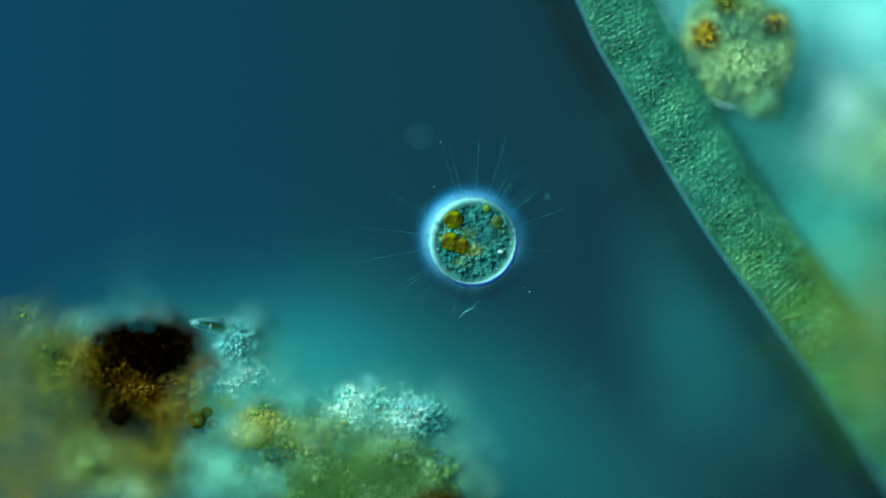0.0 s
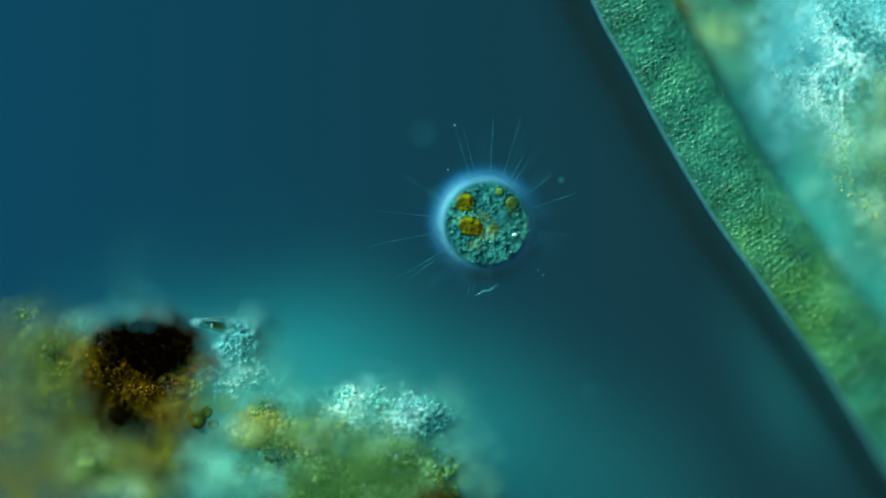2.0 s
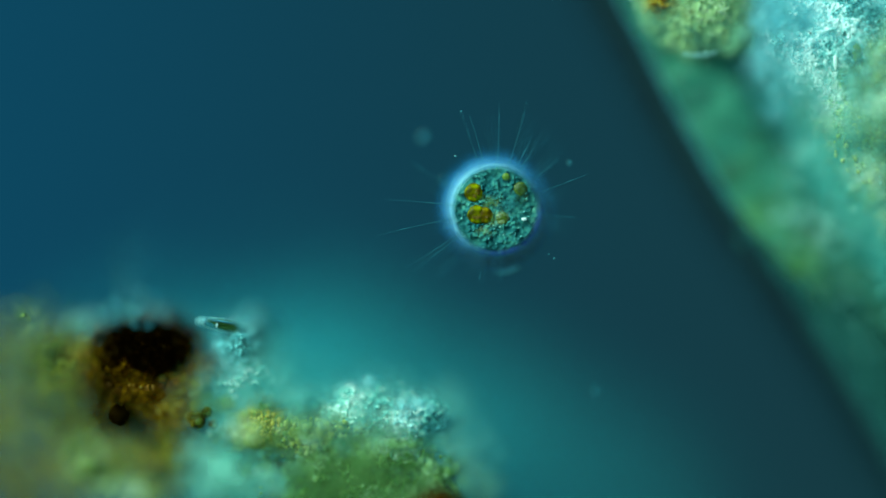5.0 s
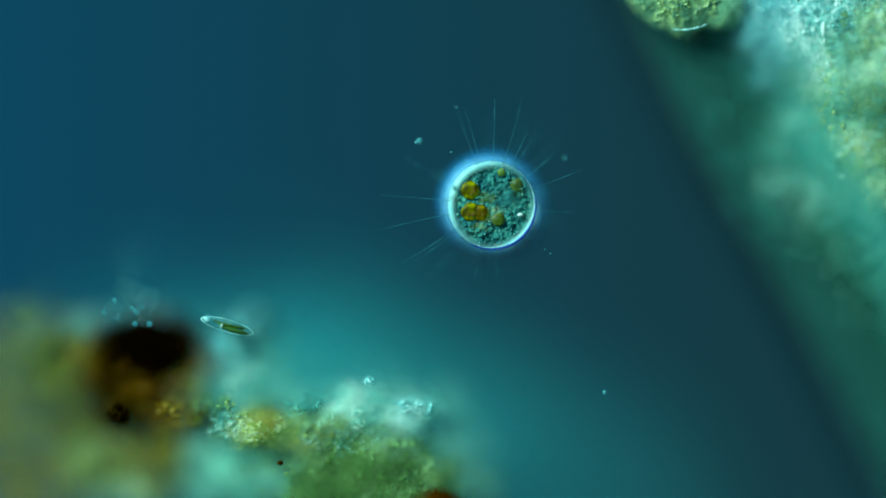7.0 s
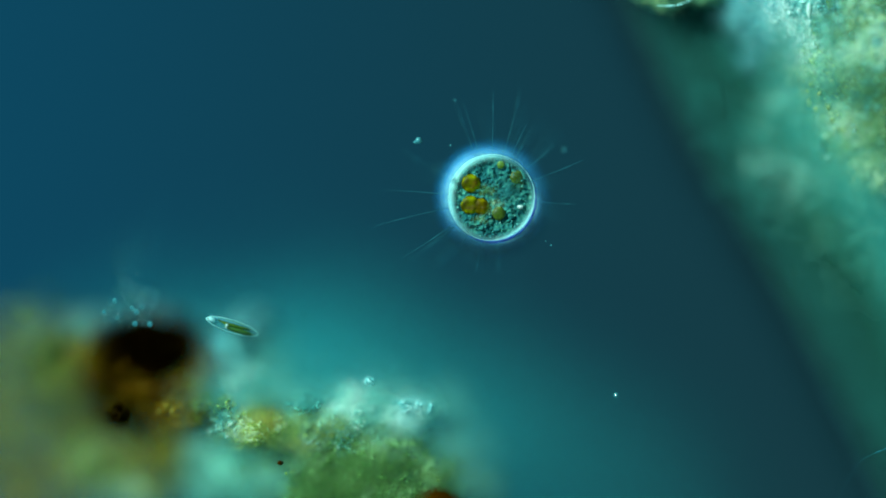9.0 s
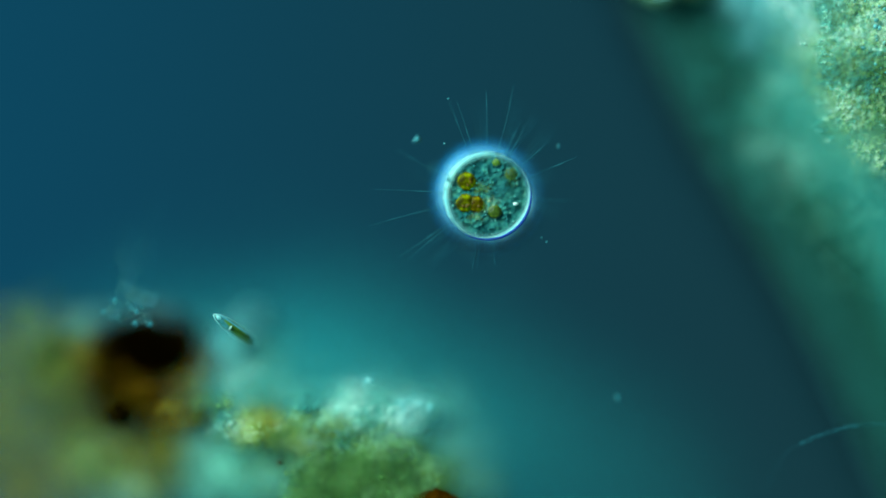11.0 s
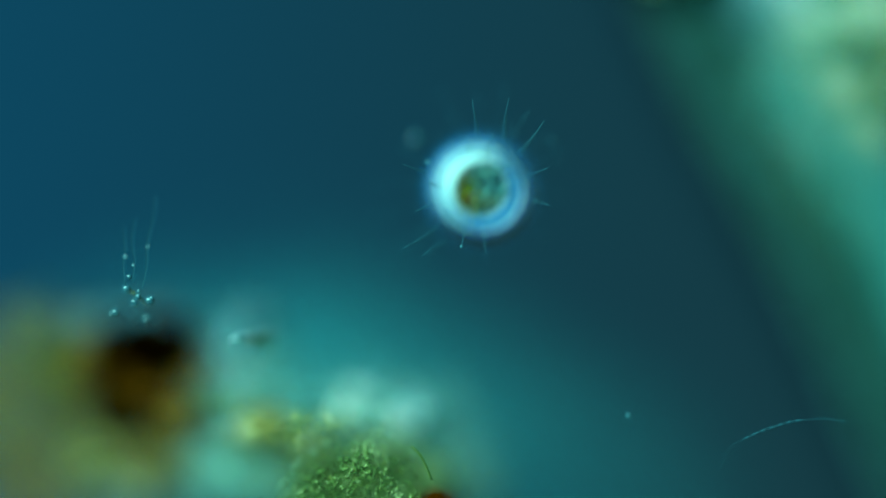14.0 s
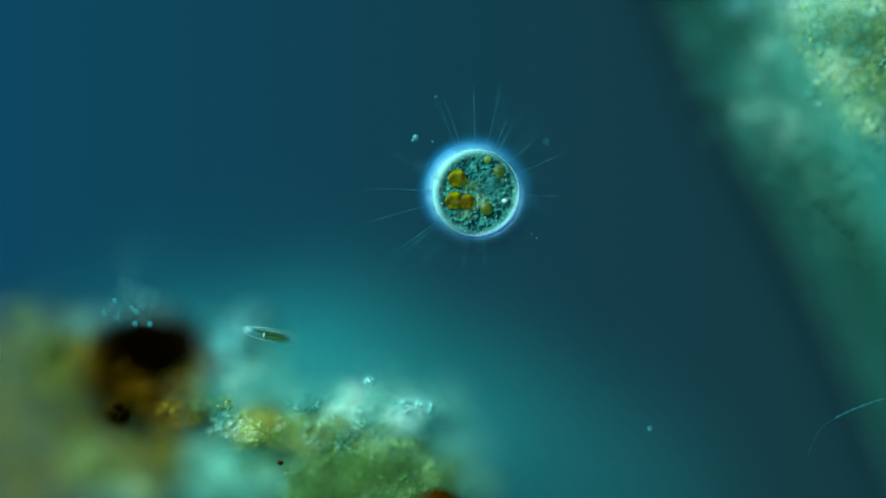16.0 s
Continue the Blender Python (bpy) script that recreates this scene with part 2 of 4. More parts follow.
L_AMOEBA = film_of("amoeba_crumb", ((0.34, (0.05, 0.15, 0.1)), (0.46, (0.14, 0.31, 0.19)), (0.56, (0.27, 0.4, 0.14)), (0.68, (0.46, 0.62, 0.32))))
L_LIME = film_of("lime_crumb", ((0.34, (0.05, 0.14, 0.03)), (0.46, (0.17, 0.28, 0.05)), (0.56, (0.36, 0.44, 0.08)), (0.68, (0.7, 0.82, 0.5))))
L_SUNNY = film_of("sunny_crumb", ((0.34, (0.12, 0.26, 0.08)), (0.46, (0.28, 0.46, 0.19)), (0.56, (0.48, 0.63, 0.28)), (0.68, (0.82, 0.95, 0.66))))
AMOEBA_SKIN = organic("amoeba_grain", ((0.3, (0.05, 0.16, 0.09)), (0.5, (0.17, 0.39, 0.23)), (0.62, (0.36, 0.5, 0.2)), (0.75, (0.6, 0.7, 0.36))), rough=0.4, size=260, bump=0.8)
# dark blue fringe of shade, put into the colour
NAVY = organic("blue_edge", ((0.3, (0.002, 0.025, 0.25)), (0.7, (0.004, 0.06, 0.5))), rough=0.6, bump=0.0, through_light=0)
L_GOLD = film_of("gold_plasm", ((0.34, (0.045, 0.1, 0.002)), (0.5, (0.17, 0.26, 0.004)), (0.68, (0.45, 0.55, 0.06))), shine=0.0)
AMBERFOOD = organic("amber_food", ((0.3, (0.035, 0.017, 0.0)), (0.5, (0.11, 0.065, 0.0)), (0.65, (0.26, 0.17, 0.0))), rough=0.4, size=260, bump=0.5, through_light=0.0, coarse=90, shine=0.05, contrast=1.4)
CYTO_FILM = film_of("grainy_plasm", ((0.34, (0.01, 0.08, 0.1)), (0.46, (0.03, 0.2, 0.22)), (0.58, (0.09, 0.38, 0.32)), (0.7, (0.35, 0.7, 0.55))))
AMBER = organic("amber_grain", ((0.3, (0.07, 0.025, 0.0)), (0.7, (0.24, 0.11, 0.0))), rough=0.4, bump=0.3, through_light=0)
FOOD = organic("dark_food", ((0.36, (0.045, 0.028, 0.0)), (0.62, (0.2, 0.13, 0.002))), rough=0.6, size=420, bump=0.4, through_light=0.05)
HUDDLE = organic("dark_algae", ((0.36, (0.012, 0.008, 0.0)), (0.5, (0.05, 0.04, 0.001)), (0.65, (0.2, 0.15, 0.004))), rough=0.6, size=300, bump=0.5, through_light=0.05, shine=0.05)
SHEATH = organic("pale_blue_sheath", ((0.3, (0.08, 0.34, 0.46)), (0.7, (0.2, 0.55, 0.68))), rough=0.25, bump=0.1)
THREAD = organic("pale_thread", ((0.3, (0.018, 0.12, 0.165)), (0.7, (0.032, 0.19, 0.25))), rough=0.6, shine=0.05, bump=0.0)
BEAD = organic("clear_bead", ((0.3, (0.02, 0.14, 0.19)), (0.7, (0.07, 0.3, 0.36))), rough=0.12, bump=0.0, through_light=0, shine=0.9)
RODS = organic("pale_rods", ((0.3, (0.12, 0.3, 0.16)), (0.7, (0.3, 0.5, 0.3))), rough=0.3, bump=0.0)
LIGHTBEAD = veil("glassy_bead", (0.09, 0.4, 0.5), 0.55, 300.0)
SKIN = clear("cell_skin", (0.98, 1.0, 1.0), 0.95, 0.2, 0.5, 9.0)
GLASS = clear("slide_glass", (0.99, 1.0, 1.0), 0.05, 0.05, 0.1)
SILICA = clear("silica_shell", (0.85, 0.95, 0.95), 0.9, 0.15, 0.5, 2.0)


# ---- mesh helpers ----
def ico(sub):
    bm = bmesh.new()
    bmesh.ops.create_icosphere(bm, subdivisions=sub, radius=1)
    v = np.array([q.co[:] for q in bm.verts])
    f = np.array([[q.index for q in p.verts] for p in bm.faces])
    bm.free()
    return v, f


ICO = {s: ico(s) for s in (1, 2, 3, 4, 5)}
rng = np.random.default_rng(7)


def mesh_of(name, v, f, material, smooth=True):
    me = bpy.data.meshes.new(name)
    me.from_pydata(np.asarray(v).tolist(), [], np.asarray(f).tolist() if isinstance(f, np.ndarray) else f)
    me.polygons.foreach_set("use_smooth", [smooth] * len(me.polygons))
    me.materials.append(material)
    return me


def part(name, me, parent, label="", at=None, kind=""):
    ob = new(name, me)
    ob.parent = parent
    if at is not None:
        ob.matrix_basis = at
    return tagged(ob, label, kind=kind)


def thing(name, label, category, at=None, group="", kind="", data=None):
    ob = new(name, data)
    if at is not None:
        ob.matrix_basis = at if isinstance(at, Matrix) else Matrix.Translation(at)
    return tagged(ob, label, category, group, kind)


def L(x, y, z=0.0):
    """A step in plan units and millimetres, inside a thing."""
    return np.array((x * PX, -y * PX, z * 0.001))


def grains(name, spots, radii, material, sub=2, squash=0.25):
    """Many small rounded grains in one mesh."""
    v0, f0 = ICO[sub]
    n = len(spots)
    spots, radii = np.asarray(spots), np.asarray(radii)
    sc = radii[:, None, None] * (1 + squash * rng.uniform(-1, 1, (n, 1, 3)))
    lump = 1 + 0.12 * rng.uniform(-1, 1, (n, len(v0), 1))
    v = spots[:, None, :] + v0[None] * sc * lump
    f = f0[None] + (np.arange(n) * len(v0))[:, None, None]
    return mesh_of(name, v.reshape(-1, 3), f.reshape(-1, 3), material)


def scatter(n, cx, cy, rx, ry, z0, z1, r0, r1, rough=0.35, power=0.6):
    """Spots spread over an uneven patch, and their radii, in plan units and millimetres."""
    a = rng.uniform(0, 2 * math.pi, n)
    ph = rng.uniform(0, 6.28, 4)
    edge = 1 + rough * (0.5 * np.sin(2 * a + ph[0]) + 0.35 * np.sin(3 * a + ph[1]) + 0.3 * np.sin(7 * a + ph[2]) + 0.2 * np.sin(13 * a + ph[3]))
    r = rng.uniform(0, 1, n) ** power * edge
    x, y = cx + rx * r * np.cos(a), cy + ry * r * np.sin(a)
    dome = np.clip(1 - r * r, 0, 1) ** 0.5
    z = z0 + (z1 - z0) * dome * rng.uniform(0.75, 1, n)
    rad = rng.uniform(0, 1, n) ** 2.0 * (r1 - r0) + r0
    return np.stack((x * PX, -y * PX, z * 0.001), 1), rad * PX


def lump(name, cx, cy, rx, ry, z, rz, material, rough=0.2, freq=2.0, sub=5, seed=0.0):
    """One rounded, uneven body."""
    v0, f0 = ICO[sub]
    v = []
    for p in v0:
        q = Vector(p)
        d = 1 + rough * (noise.noise(q * freq + Vector((seed, 0, 0))) + 0.45 * noise.noise(q * freq * 2.7 + Vector((0, seed, 0))) + 0.2 * noise.noise(q * freq * 7))
        v.append((q.x * d * rx * PX + cx * PX, q.y * d * ry * PX - cy * PX, q.z * d * rz * 0.001 + z * 0.001))
    return mesh_of(name, v, f0, material)


def soft_noise(x, y, wave, seed):
    """Smooth random heights between -1 and 1 over arrays of plan points."""
    lattice = np.random.default_rng(seed).uniform(-1, 1, (257, 257))
    u, w = x / wave + 91.7, y / wave + 57.3
    i, j = np.floor(u).astype(int), np.floor(w).astype(int)
    a, b = u - i, w - j
    a, b = a * a * (3 - 2 * a), b * b * (3 - 2 * b)
    i, j = i % 256, j % 256
    return (lattice[i, j] * (1 - a) + lattice[i + 1, j] * a) * (1 - b) + (lattice[i, j + 1] * (1 - a) + lattice[i + 1, j + 1] * a) * b


def film(name, cx, cy, rx, ry, z, dome, cover, material, seed, step=1.4, grain=3.6, deep=0.75, wobble=1.0, soft=0.5, swell=0.6):
    """A loose film of fine crumbs, thinning out towards an uneven edge."""
    nx, ny = int(2.8 * rx / step), int(2.8 * ry / step)
    x, y = np.meshgrid(cx + np.linspace(-1.4, 1.4, nx) * rx, cy + np.linspace(-1.4, 1.4, ny) * ry, indexing="ij")
    x, y = x + 0.35 * step * rng.uniform(-1, 1, x.shape), y + 0.35 * step * rng.uniform(-1, 1, y.shape)
    big = max(rx, ry)
    raw = np.hypot((x - cx) / rx, (y - cy) / ry)
    u = raw * (1 + wobble * (0.3 * soft_noise(x, y, big * 0.5, seed) + 0.2 * soft_noise(x, y, big * 0.17, seed + 1)))
    fine, mid, wide = soft_noise(x, y, grain, seed + 2), soft_noise(x, y, grain * 2.4, seed + 3), soft_noise(x, y, grain * 8, seed + 4)
    solid = np.clip(1.25 - u, 0, 1) / soft
    solid = np.clip(solid, 0, 1) ** 1.3 * np.clip(0.72 + 0.5 * fine + 0.6 * mid + 0.5 * wide, 0.03, 1.6) * cover * np.clip((1.42 - raw) / 0.4, 0, 1)
    keep = (u < 1.25) & (raw < 1.42)
    h = z + dome * (1 - np.clip(u, 0, 1.3) ** 2) + deep * (0.85 * fine + 0.9 * mid + swell * wide)
    keep &= solid > 0.012
    quad = keep[:-1, :-1] & keep[1:, :-1] & keep[:-1, 1:] & keep[1:, 1:]
    n = np.arange(nx * ny).reshape(nx, ny)
    f = np.stack((n[:-1, :-1][quad], n[:-1, 1:][quad], n[1:, 1:][quad], n[1:, :-1][quad]), 1)
    used, f = np.unique(f, return_inverse=True)
    v = np.stack((x.ravel()[used] * PX, -y.ravel()[used] * PX, h.ravel()[used] * 0.001), 1)
    me = mesh_of(name, v, f.reshape(-1, 4), material)
    me.attributes.new("film_cover", "FLOAT", "POINT").data.foreach_set("value", np.clip(solid.ravel()[used], 0, 1).astype(np.float32))
    return me


def halo(name, r0, r1, z, cover, material, drop=0.0):
    """A thin ring of painted light or shade round the cell; cover(turn, r) says how thick it is."""
    na, nr = 96, 16
    a = np.linspace(0, 2 * math.pi, na, endpoint=False)
    r = np.linspace(r0, r1, nr)
    a, r = np.meshgrid(a, r, indexing="ij")
    v = np.stack((r * np.cos(a) * PX, r * np.sin(a) * PX, (z - drop * ((r - r0) / (r1 - r0)) ** 2) * 0.001), -1)
    n = np.arange(na * nr).reshape(na, nr)
    m = np.roll(n, -1, 0)
    f = np.stack((n[:, :-1], n[:, 1:], m[:, 1:], m[:, :-1]), -1).reshape(-1, 4)
    me = mesh_of(name, v.reshape(-1, 3), f, material)
    me.attributes.new("film_cover", "FLOAT", "POINT").data.foreach_set("value", np.clip(cover(a, r), 0, 1).ravel().astype(np.float32))
    return me


def band(name, line, side, z, near, far, cover, material, along=1.0):
    """A strip of slime or painted shade along a line, from near to far beside it; cover(distance) says how thick it is.
    """
    off = np.linspace(near, far, 18)
    xy = line[:, None, :] + side[:, None, :] * off[None, :, None]
    h = np.broadcast_to(np.asarray(z)[:, None], xy.shape[:2])
    v = np.stack((xy[..., 0] * PX, -xy[..., 1] * PX, h * 0.001), -1)
    n = np.arange(v.shape[0] * v.shape[1]).reshape(v.shape[:2])
    f = np.stack((n[:-1, :-1], n[:-1, 1:], n[1:, 1:], n[1:, :-1]), -1).reshape(-1, 4)
    me = mesh_of(name, v.reshape(-1, 3), f, material)
    thick = np.clip(cover(off), 0, 1)[None] * (np.zeros(len(line)) + along)[:, None]
    me.attributes.new("film_cover", "FLOAT", "POINT").data.foreach_set("value", thick.ravel().astype(np.float32))
    return me


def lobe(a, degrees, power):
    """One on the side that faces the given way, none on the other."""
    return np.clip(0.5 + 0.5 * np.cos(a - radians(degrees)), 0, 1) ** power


def tube(name, pts, radii, material, seg=8, flat=1.0):
    """A tapered, rounded tube along points given in metres."""
    pts = [Vector(p) for p in pts]
    v, f = [], []
    up = Vector((0, 0, 1))
    n = len(pts)
    for i, p in enumerate(pts):
        d = (pts[min(i + 1, n - 1)] - pts[max(i - 1, 0)]).normalized()
        s = d.cross(up)
        s = s.normalized() if s.length > 1e-4 else Vector((1, 0, 0))
        w = s.cross(d).normalized()
        for k in range(seg):
            a = 2 * math.pi * k / seg
            v.append(p + s * math.cos(a) * radii[i] + w * math.sin(a) * radii[i] * flat)
    for i in range(n - 1):
        for k in range(seg):
            f.append((i * seg + k, i * seg + (k + 1) % seg, (i + 1) * seg + (k + 1) % seg, (i + 1) * seg + k))
    f.append(tuple(reversed(range(seg))))
    f.append(tuple(range((n - 1) * seg, n * seg)))
    return mesh_of(name, [tuple(q) for q in v], f, material)


def curve_points(knots, n):
    """A smooth line through plan knots."""
    k = np.array(knots, float)
    s = np.concatenate(([0], np.cumsum(np.hypot(*np.diff(k[:, :2], axis=0).T))))
    u = np.linspace(0, s[-1], n)
    out = np.stack([np.interp(u, s, k[:, j]) for j in range(k.shape[1])], 1)
    w = max(3, n // (len(k) * 2) * 2 + 1)
    pad = np.pad(out, ((w, w), (0, 0)), mode="reflect", reflect_type="odd")
    ker = np.hanning(w + 2)[1:-1]
    ker /= ker.sum()
    return np.stack([np.convolve(pad[:, j], ker, "same")[w:-w] for j in range(out.shape[1])], 1)


# ---- the slide and the lamp's field below it ----
def sheet(name, half, z, material, label, category):
    v = [(-half, -half, z), (half, -half, z), (half, half, z), (-half, half, z)]
    return tagged(new(name, mesh_of(name, v, [(0, 1, 2, 3)], material, False)), label, category, kind="structure")


sheet("backdrop", 0.85, -1.0, field_light(), "deep blue evenly lit lamp field far below", "backdrop")
sheet("ground", 0.6, -0.17, GLASS, "clear glass microscope slide under the water", "slide")


# ---- the heap of debris ----
def mist(name, ob, x, y, rx, ry, z, cover, material, seed, wobble=0.5, soft=1.25, step=6.0, grain=40.0, label=""):
    """A broad smooth drift of slime that fades out all round."""
    return part(name, film(name, x, y, rx, ry, z, 2, cover, material, seed, step, grain, 0.3, wobble, soft), ob, label, kind="stuff")


def slime_mound():
    ob = thing("slime_mound", "soft blue-green mound of slime lying on the glass slide", "slime", P(0, 0, -170))
    for i, (x, y, rx, ry, z, cover) in enumerate(((520, 900, 600, 430, 60, 0.6), (600, 790, 390, 260, 95, 0.85), (300, 780, 290, 240, 85, 0.5), (880, 980, 410, 330, 55, 0.6), (720, 780, 250, 170, 110, 0.6), (80, 740, 260, 250, 60, 0.3))):
        mist("mound_layer", ob, x, y, rx, ry, z, cover, L_AQUA, 500 + 7 * i, 0.35, 1.25, 16.0, 150.0)
    for i, (x, y, rx, ry, z, cover) in enumerate(((640, 740, 170, 70, 130, 0.3), (440, 650, 90, 80, 135, 0.4), (400, 850, 130, 80, 130, 0.35))):
        mist("pale_layer", ob, x, y, rx, ry, z, cover, L_JADE, 540 + 7 * i, label="pale cyan soft layer")


def brown_clump():
    ob = thing("debris_clump", "rust-brown grainy debris clump with a black core", "debris", P(245, 660, 0))
    core = part("black_core", lump("black_core", -24, -38, 58, 42, -7, 6, BLACK, 0.2, 2.4, 5, 1.0), ob, "opaque black core")
    part("black_lobe", lump("black_lobe", 36, -46, 54, 38, -7, 6, BLACK, 0.2, 2.4, 5, 3.0), core)
    part("black_lobe", lump("black_lobe", 6, -58, 42, 26, -7, 6, BLACK, 0.2, 2.4, 5, 4.0), core)
    knob = part("dark_knob", lump("dark_knob", -35, 75, 15, 17, 3, 4, BLACK, 0.4, 2.4, 4, 5.0), ob, "small black knob")
    part("knob_crust", film("knob_crust", -35, 76, 22, 26, 5, 1, 1.2, L_BLACK, 411, soft=0.8), knob, kind="stuff")
    for k, (n, x, y, rx, ry, z, dome, cover, m, soft) in enumerate((
            ("black_film", 4, -42, 74, 44, -2, 2, 4.0, L_BLACK, 0.6), ("black_film", -4, -36, 84, 54, -6, 2, 3.0, L_BLACK, 0.9), ("umber_film", -6, 16, 96, 86, -3, 2, 0.9, L_UMBER, 1.25), ("umber_film", -2, -30, 112, 66, -10, 3, 2.4, L_UMBER, 0.9),
            ("umber_film", -64, -12, 52, 48, -5, 2, 1.5, L_UMBER, 0.9), ("umber_film", -24, 34, 78, 70, -9, 4, 2.2, L_UMBER, 1.0), ("black_film", -38, 56, 46, 50, -4, 2, 1.0, L_BLACK, 1.0),
            ("rust_film", 2, -30, 122, 72, -10, 2, 0.8, L_RUST, 0.6), ("rust_film", 92, -20, 36, 50, -8, 2, 0.6, L_RUST, 0.9),
            ("ochre_film", 44, 70, 66, 50, -12, 5, 0.75, L_OCHRE, 0.9), ("brown_film", 10, 40, 80, 56, -6, 4, 0.8, L_UMBER, 1.0), ("brown_film", 40, 66, 56, 44, -7, 3, 0.4, L_BROWN, 1.0), ("ochre_film", 74, 20, 56, 60, -10, 4, 0.45, L_OCHRE, 1.0),
            ("olive_film", 84, 30, 60, 66, -5, 3, 0.35, L_OLIVE, 1.0), ("ochre_film", 56, 70, 50, 38, 3, 3, 0.22, L_OCHRE, 1.1))):
        part(n, film(n, x, y, rx, ry, z, dome, cover, m, 300 + 17 * k, soft=soft, deep=0.3 if m is L_BLACK else 0.75), ob, kind="stuff")
    s, r = scatter(900, 2, -24, 116, 76, -8, 3, 0.7, 1.9, 0.3, 0.25)
    far = np.hypot((s[:, 0] / PX - 6) / 84, (s[:, 1] / PX - 36) / 52) > 1.12
    part("rust_crumb", grains("rust_crumb", s[far], r[far], RUST), ob, kind="stuff")


def skirt():
    """Olive and ochre matter lying round and below the clump."""
    ob = thing("debris_skirt", "blurred olive and ochre debris under the brown clump", "debris", P(0, 0, -60))
    for i, (x, y, rx, ry, z, cover, m) in enumerate(((185, 760, 105, 110, 30, 0.55, L_MURK), (255, 800, 110, 90, 36, 0.7, L_MURK), (120, 640, 80, 80, 34, 0.5, L_MURK), (340, 720, 90, 80, 34, 0.55, L_MURK), (285, 815, 46, 80, 42, 0.8, L_MURK),
                                                     (85, 730, 110, 100, 40, 0.85, L_MURK), (610, 880, 190, 90, 25, 0.9, L_FERN), (770, 850, 110, 70, 48, 0.6, L_MURK), (240, 660, 130, 100, 30, 0.8, L_DUSK), (90, 570, 90, 50, 36, 0.14, L_FERN), (10, 740, 170, 190, 30, 0.95, L_DUSK), (-20, 680, 150, 130, 40, 0.25, L_MURK), (40, 860, 170, 120, 40, 0.8, L_DUSK))):
        mist("skirt_layer", ob, x, y, rx, ry, z, cover, m, 700 + 7 * i, 0.8, 1.1, 4.0, 26.0)
    for x, y, rx, ry, m, n in ((285, 830, 36, 55, RUST, 160), (150, 825, 40, 50, LEMON, 160), (405, 850, 30, 26, LEMON, 70), (110, 640, 50, 60, OCHRE, 120), (190, 800, 80, 70, OCHRE, 120)):
        s, r = scatter(n, x, y, rx, ry, 26, 46, 2, 6)
        part("grain_patch", grains("grain_patch", s, r, m, 1), ob, kind="stuff")


def debris_bed(name, label, layers):
    ob = thing(name, label, "debris", P(0, 0, 0))
    for k, (x, y, rx, ry, z, dome, cover, m, *relief_mm) in enumerate(layers):
        part("crumb_film", film("crumb_film", x, y, rx, ry, z, dome, cover, m, 11 * k + len(name) * 50, grain=16 if m in (L_JADE, L_DUSK) else 3.6, deep=relief_mm[0] if relief_mm else 0.9, soft=relief_mm[1] if len(relief_mm) > 1 else 0.5), ob, kind="stuff")


def floc(name, label, x, y, patches, material, sub=2):
    ob = thing(name, label, "floc", P(x, y, 0))
    for n, dx, dy, rx, ry, z0, z1, r0, r1 in patches:
        s, r = scatter(n, dx, dy, rx, ry, z0, z1, r0, r1)
        part("grain_mass", grains("grain_mass", s, r, material, sub), ob, kind="stuff")
    return ob


def green_lump():
    ob = thing("green_alga_lump", "rounded mossy green algal lump with a grainy skin", "algae", P(640, 850, 0))
    part("body", lump("body", 0, 50, 150, 140, -46, 38, GREENBODY, 0.15, 2.4, 5, 4.0), ob)
    for n, x, y, rx, ry, z, dome, cover, m in (("lower_skin", 15, 0, 140, 92, -4, 5, 0.95, L_GREEN), ("middle_skin", 8, 18, 128, 92, 4, 5, 0.6, L_MOSS), ("upper_skin", 5, 26, 120, 88, 13, 6, 0.14, L_MOSS), ("top_skin", 5, 34, 112, 84, 19, 5, 0.4, L_MOSS)):
        part(n, film(n, x, y, rx, ry, z, dome, cover, m, int(900 + 5 * z), wobble=0.5, soft=0.2, deep=1.6), ob, kind="stuff")
    part("crown_skin", film("crown_skin", 0, 42, 118, 102, 14, 7, 0.2, L_MOSS, 977, wobble=0.25, soft=0.12, deep=0.9), ob, kind="stuff")
    for x, y, a, n in ((-118, -22, -40, 11), (-108, -34, -35, 8), (-140, 10, -60, 9), (-62, -64, -20, 8), (30, -84, 10, 9), (52, -76, 25, 8), (92, -50, 55, 12), (-86, -48, -30, 7), (70, -66, 35, 7)):
        ca, sa = math.cos(radians(a)), math.sin(radians(a))
        part("rim_rod", tube("rim_rod", [L(x + u * n * ca, y + u * n * sa, 17.5) for u in np.linspace(-1, 1, 7)], [1.0 * PX, 2.0 * PX, 2.2 * PX, 2.2 * PX, 2.2 * PX, 2.0 * PX, 1.0 * PX], RODS, 8), ob, "pale rod-shaped bacterium")
    s, r = scatter(260, 0, 10, 150, 90, 0, 24, 1.0, 2.6)
    part("grain_skin", grains("grain_skin", s, r, GREEN), ob, kind="stuff")
    s, r = scatter(300, 130, 48, 44, 32, 2, 18, 2, 5)
    part("rust_patch", grains("rust_patch", s, r, UMBER), ob, "rust-brown patch", kind="stuff")
    part("rust_lobe", lump("rust_lobe", 132, 56, 44, 36, 14, 8, UMBER, 0.3, 3, 4, 2.0), ob, "dark rust-brown lobe")
    part("dark_rod", tube("dark_rod", [L(*p) for p in curve_points(((88, -60, 22), (104, -45, 23), (116, -22, 23), (124, 0, 22)), 12)], [2.2 * PX] * 12, GREENBODY), ob, "dark curved rod")
    part("dark_spot", lump("dark_spot", -144, -30, 5, 4, 8, 1.5, UMBER, 0.2, 2, 3, 1.0), ob)


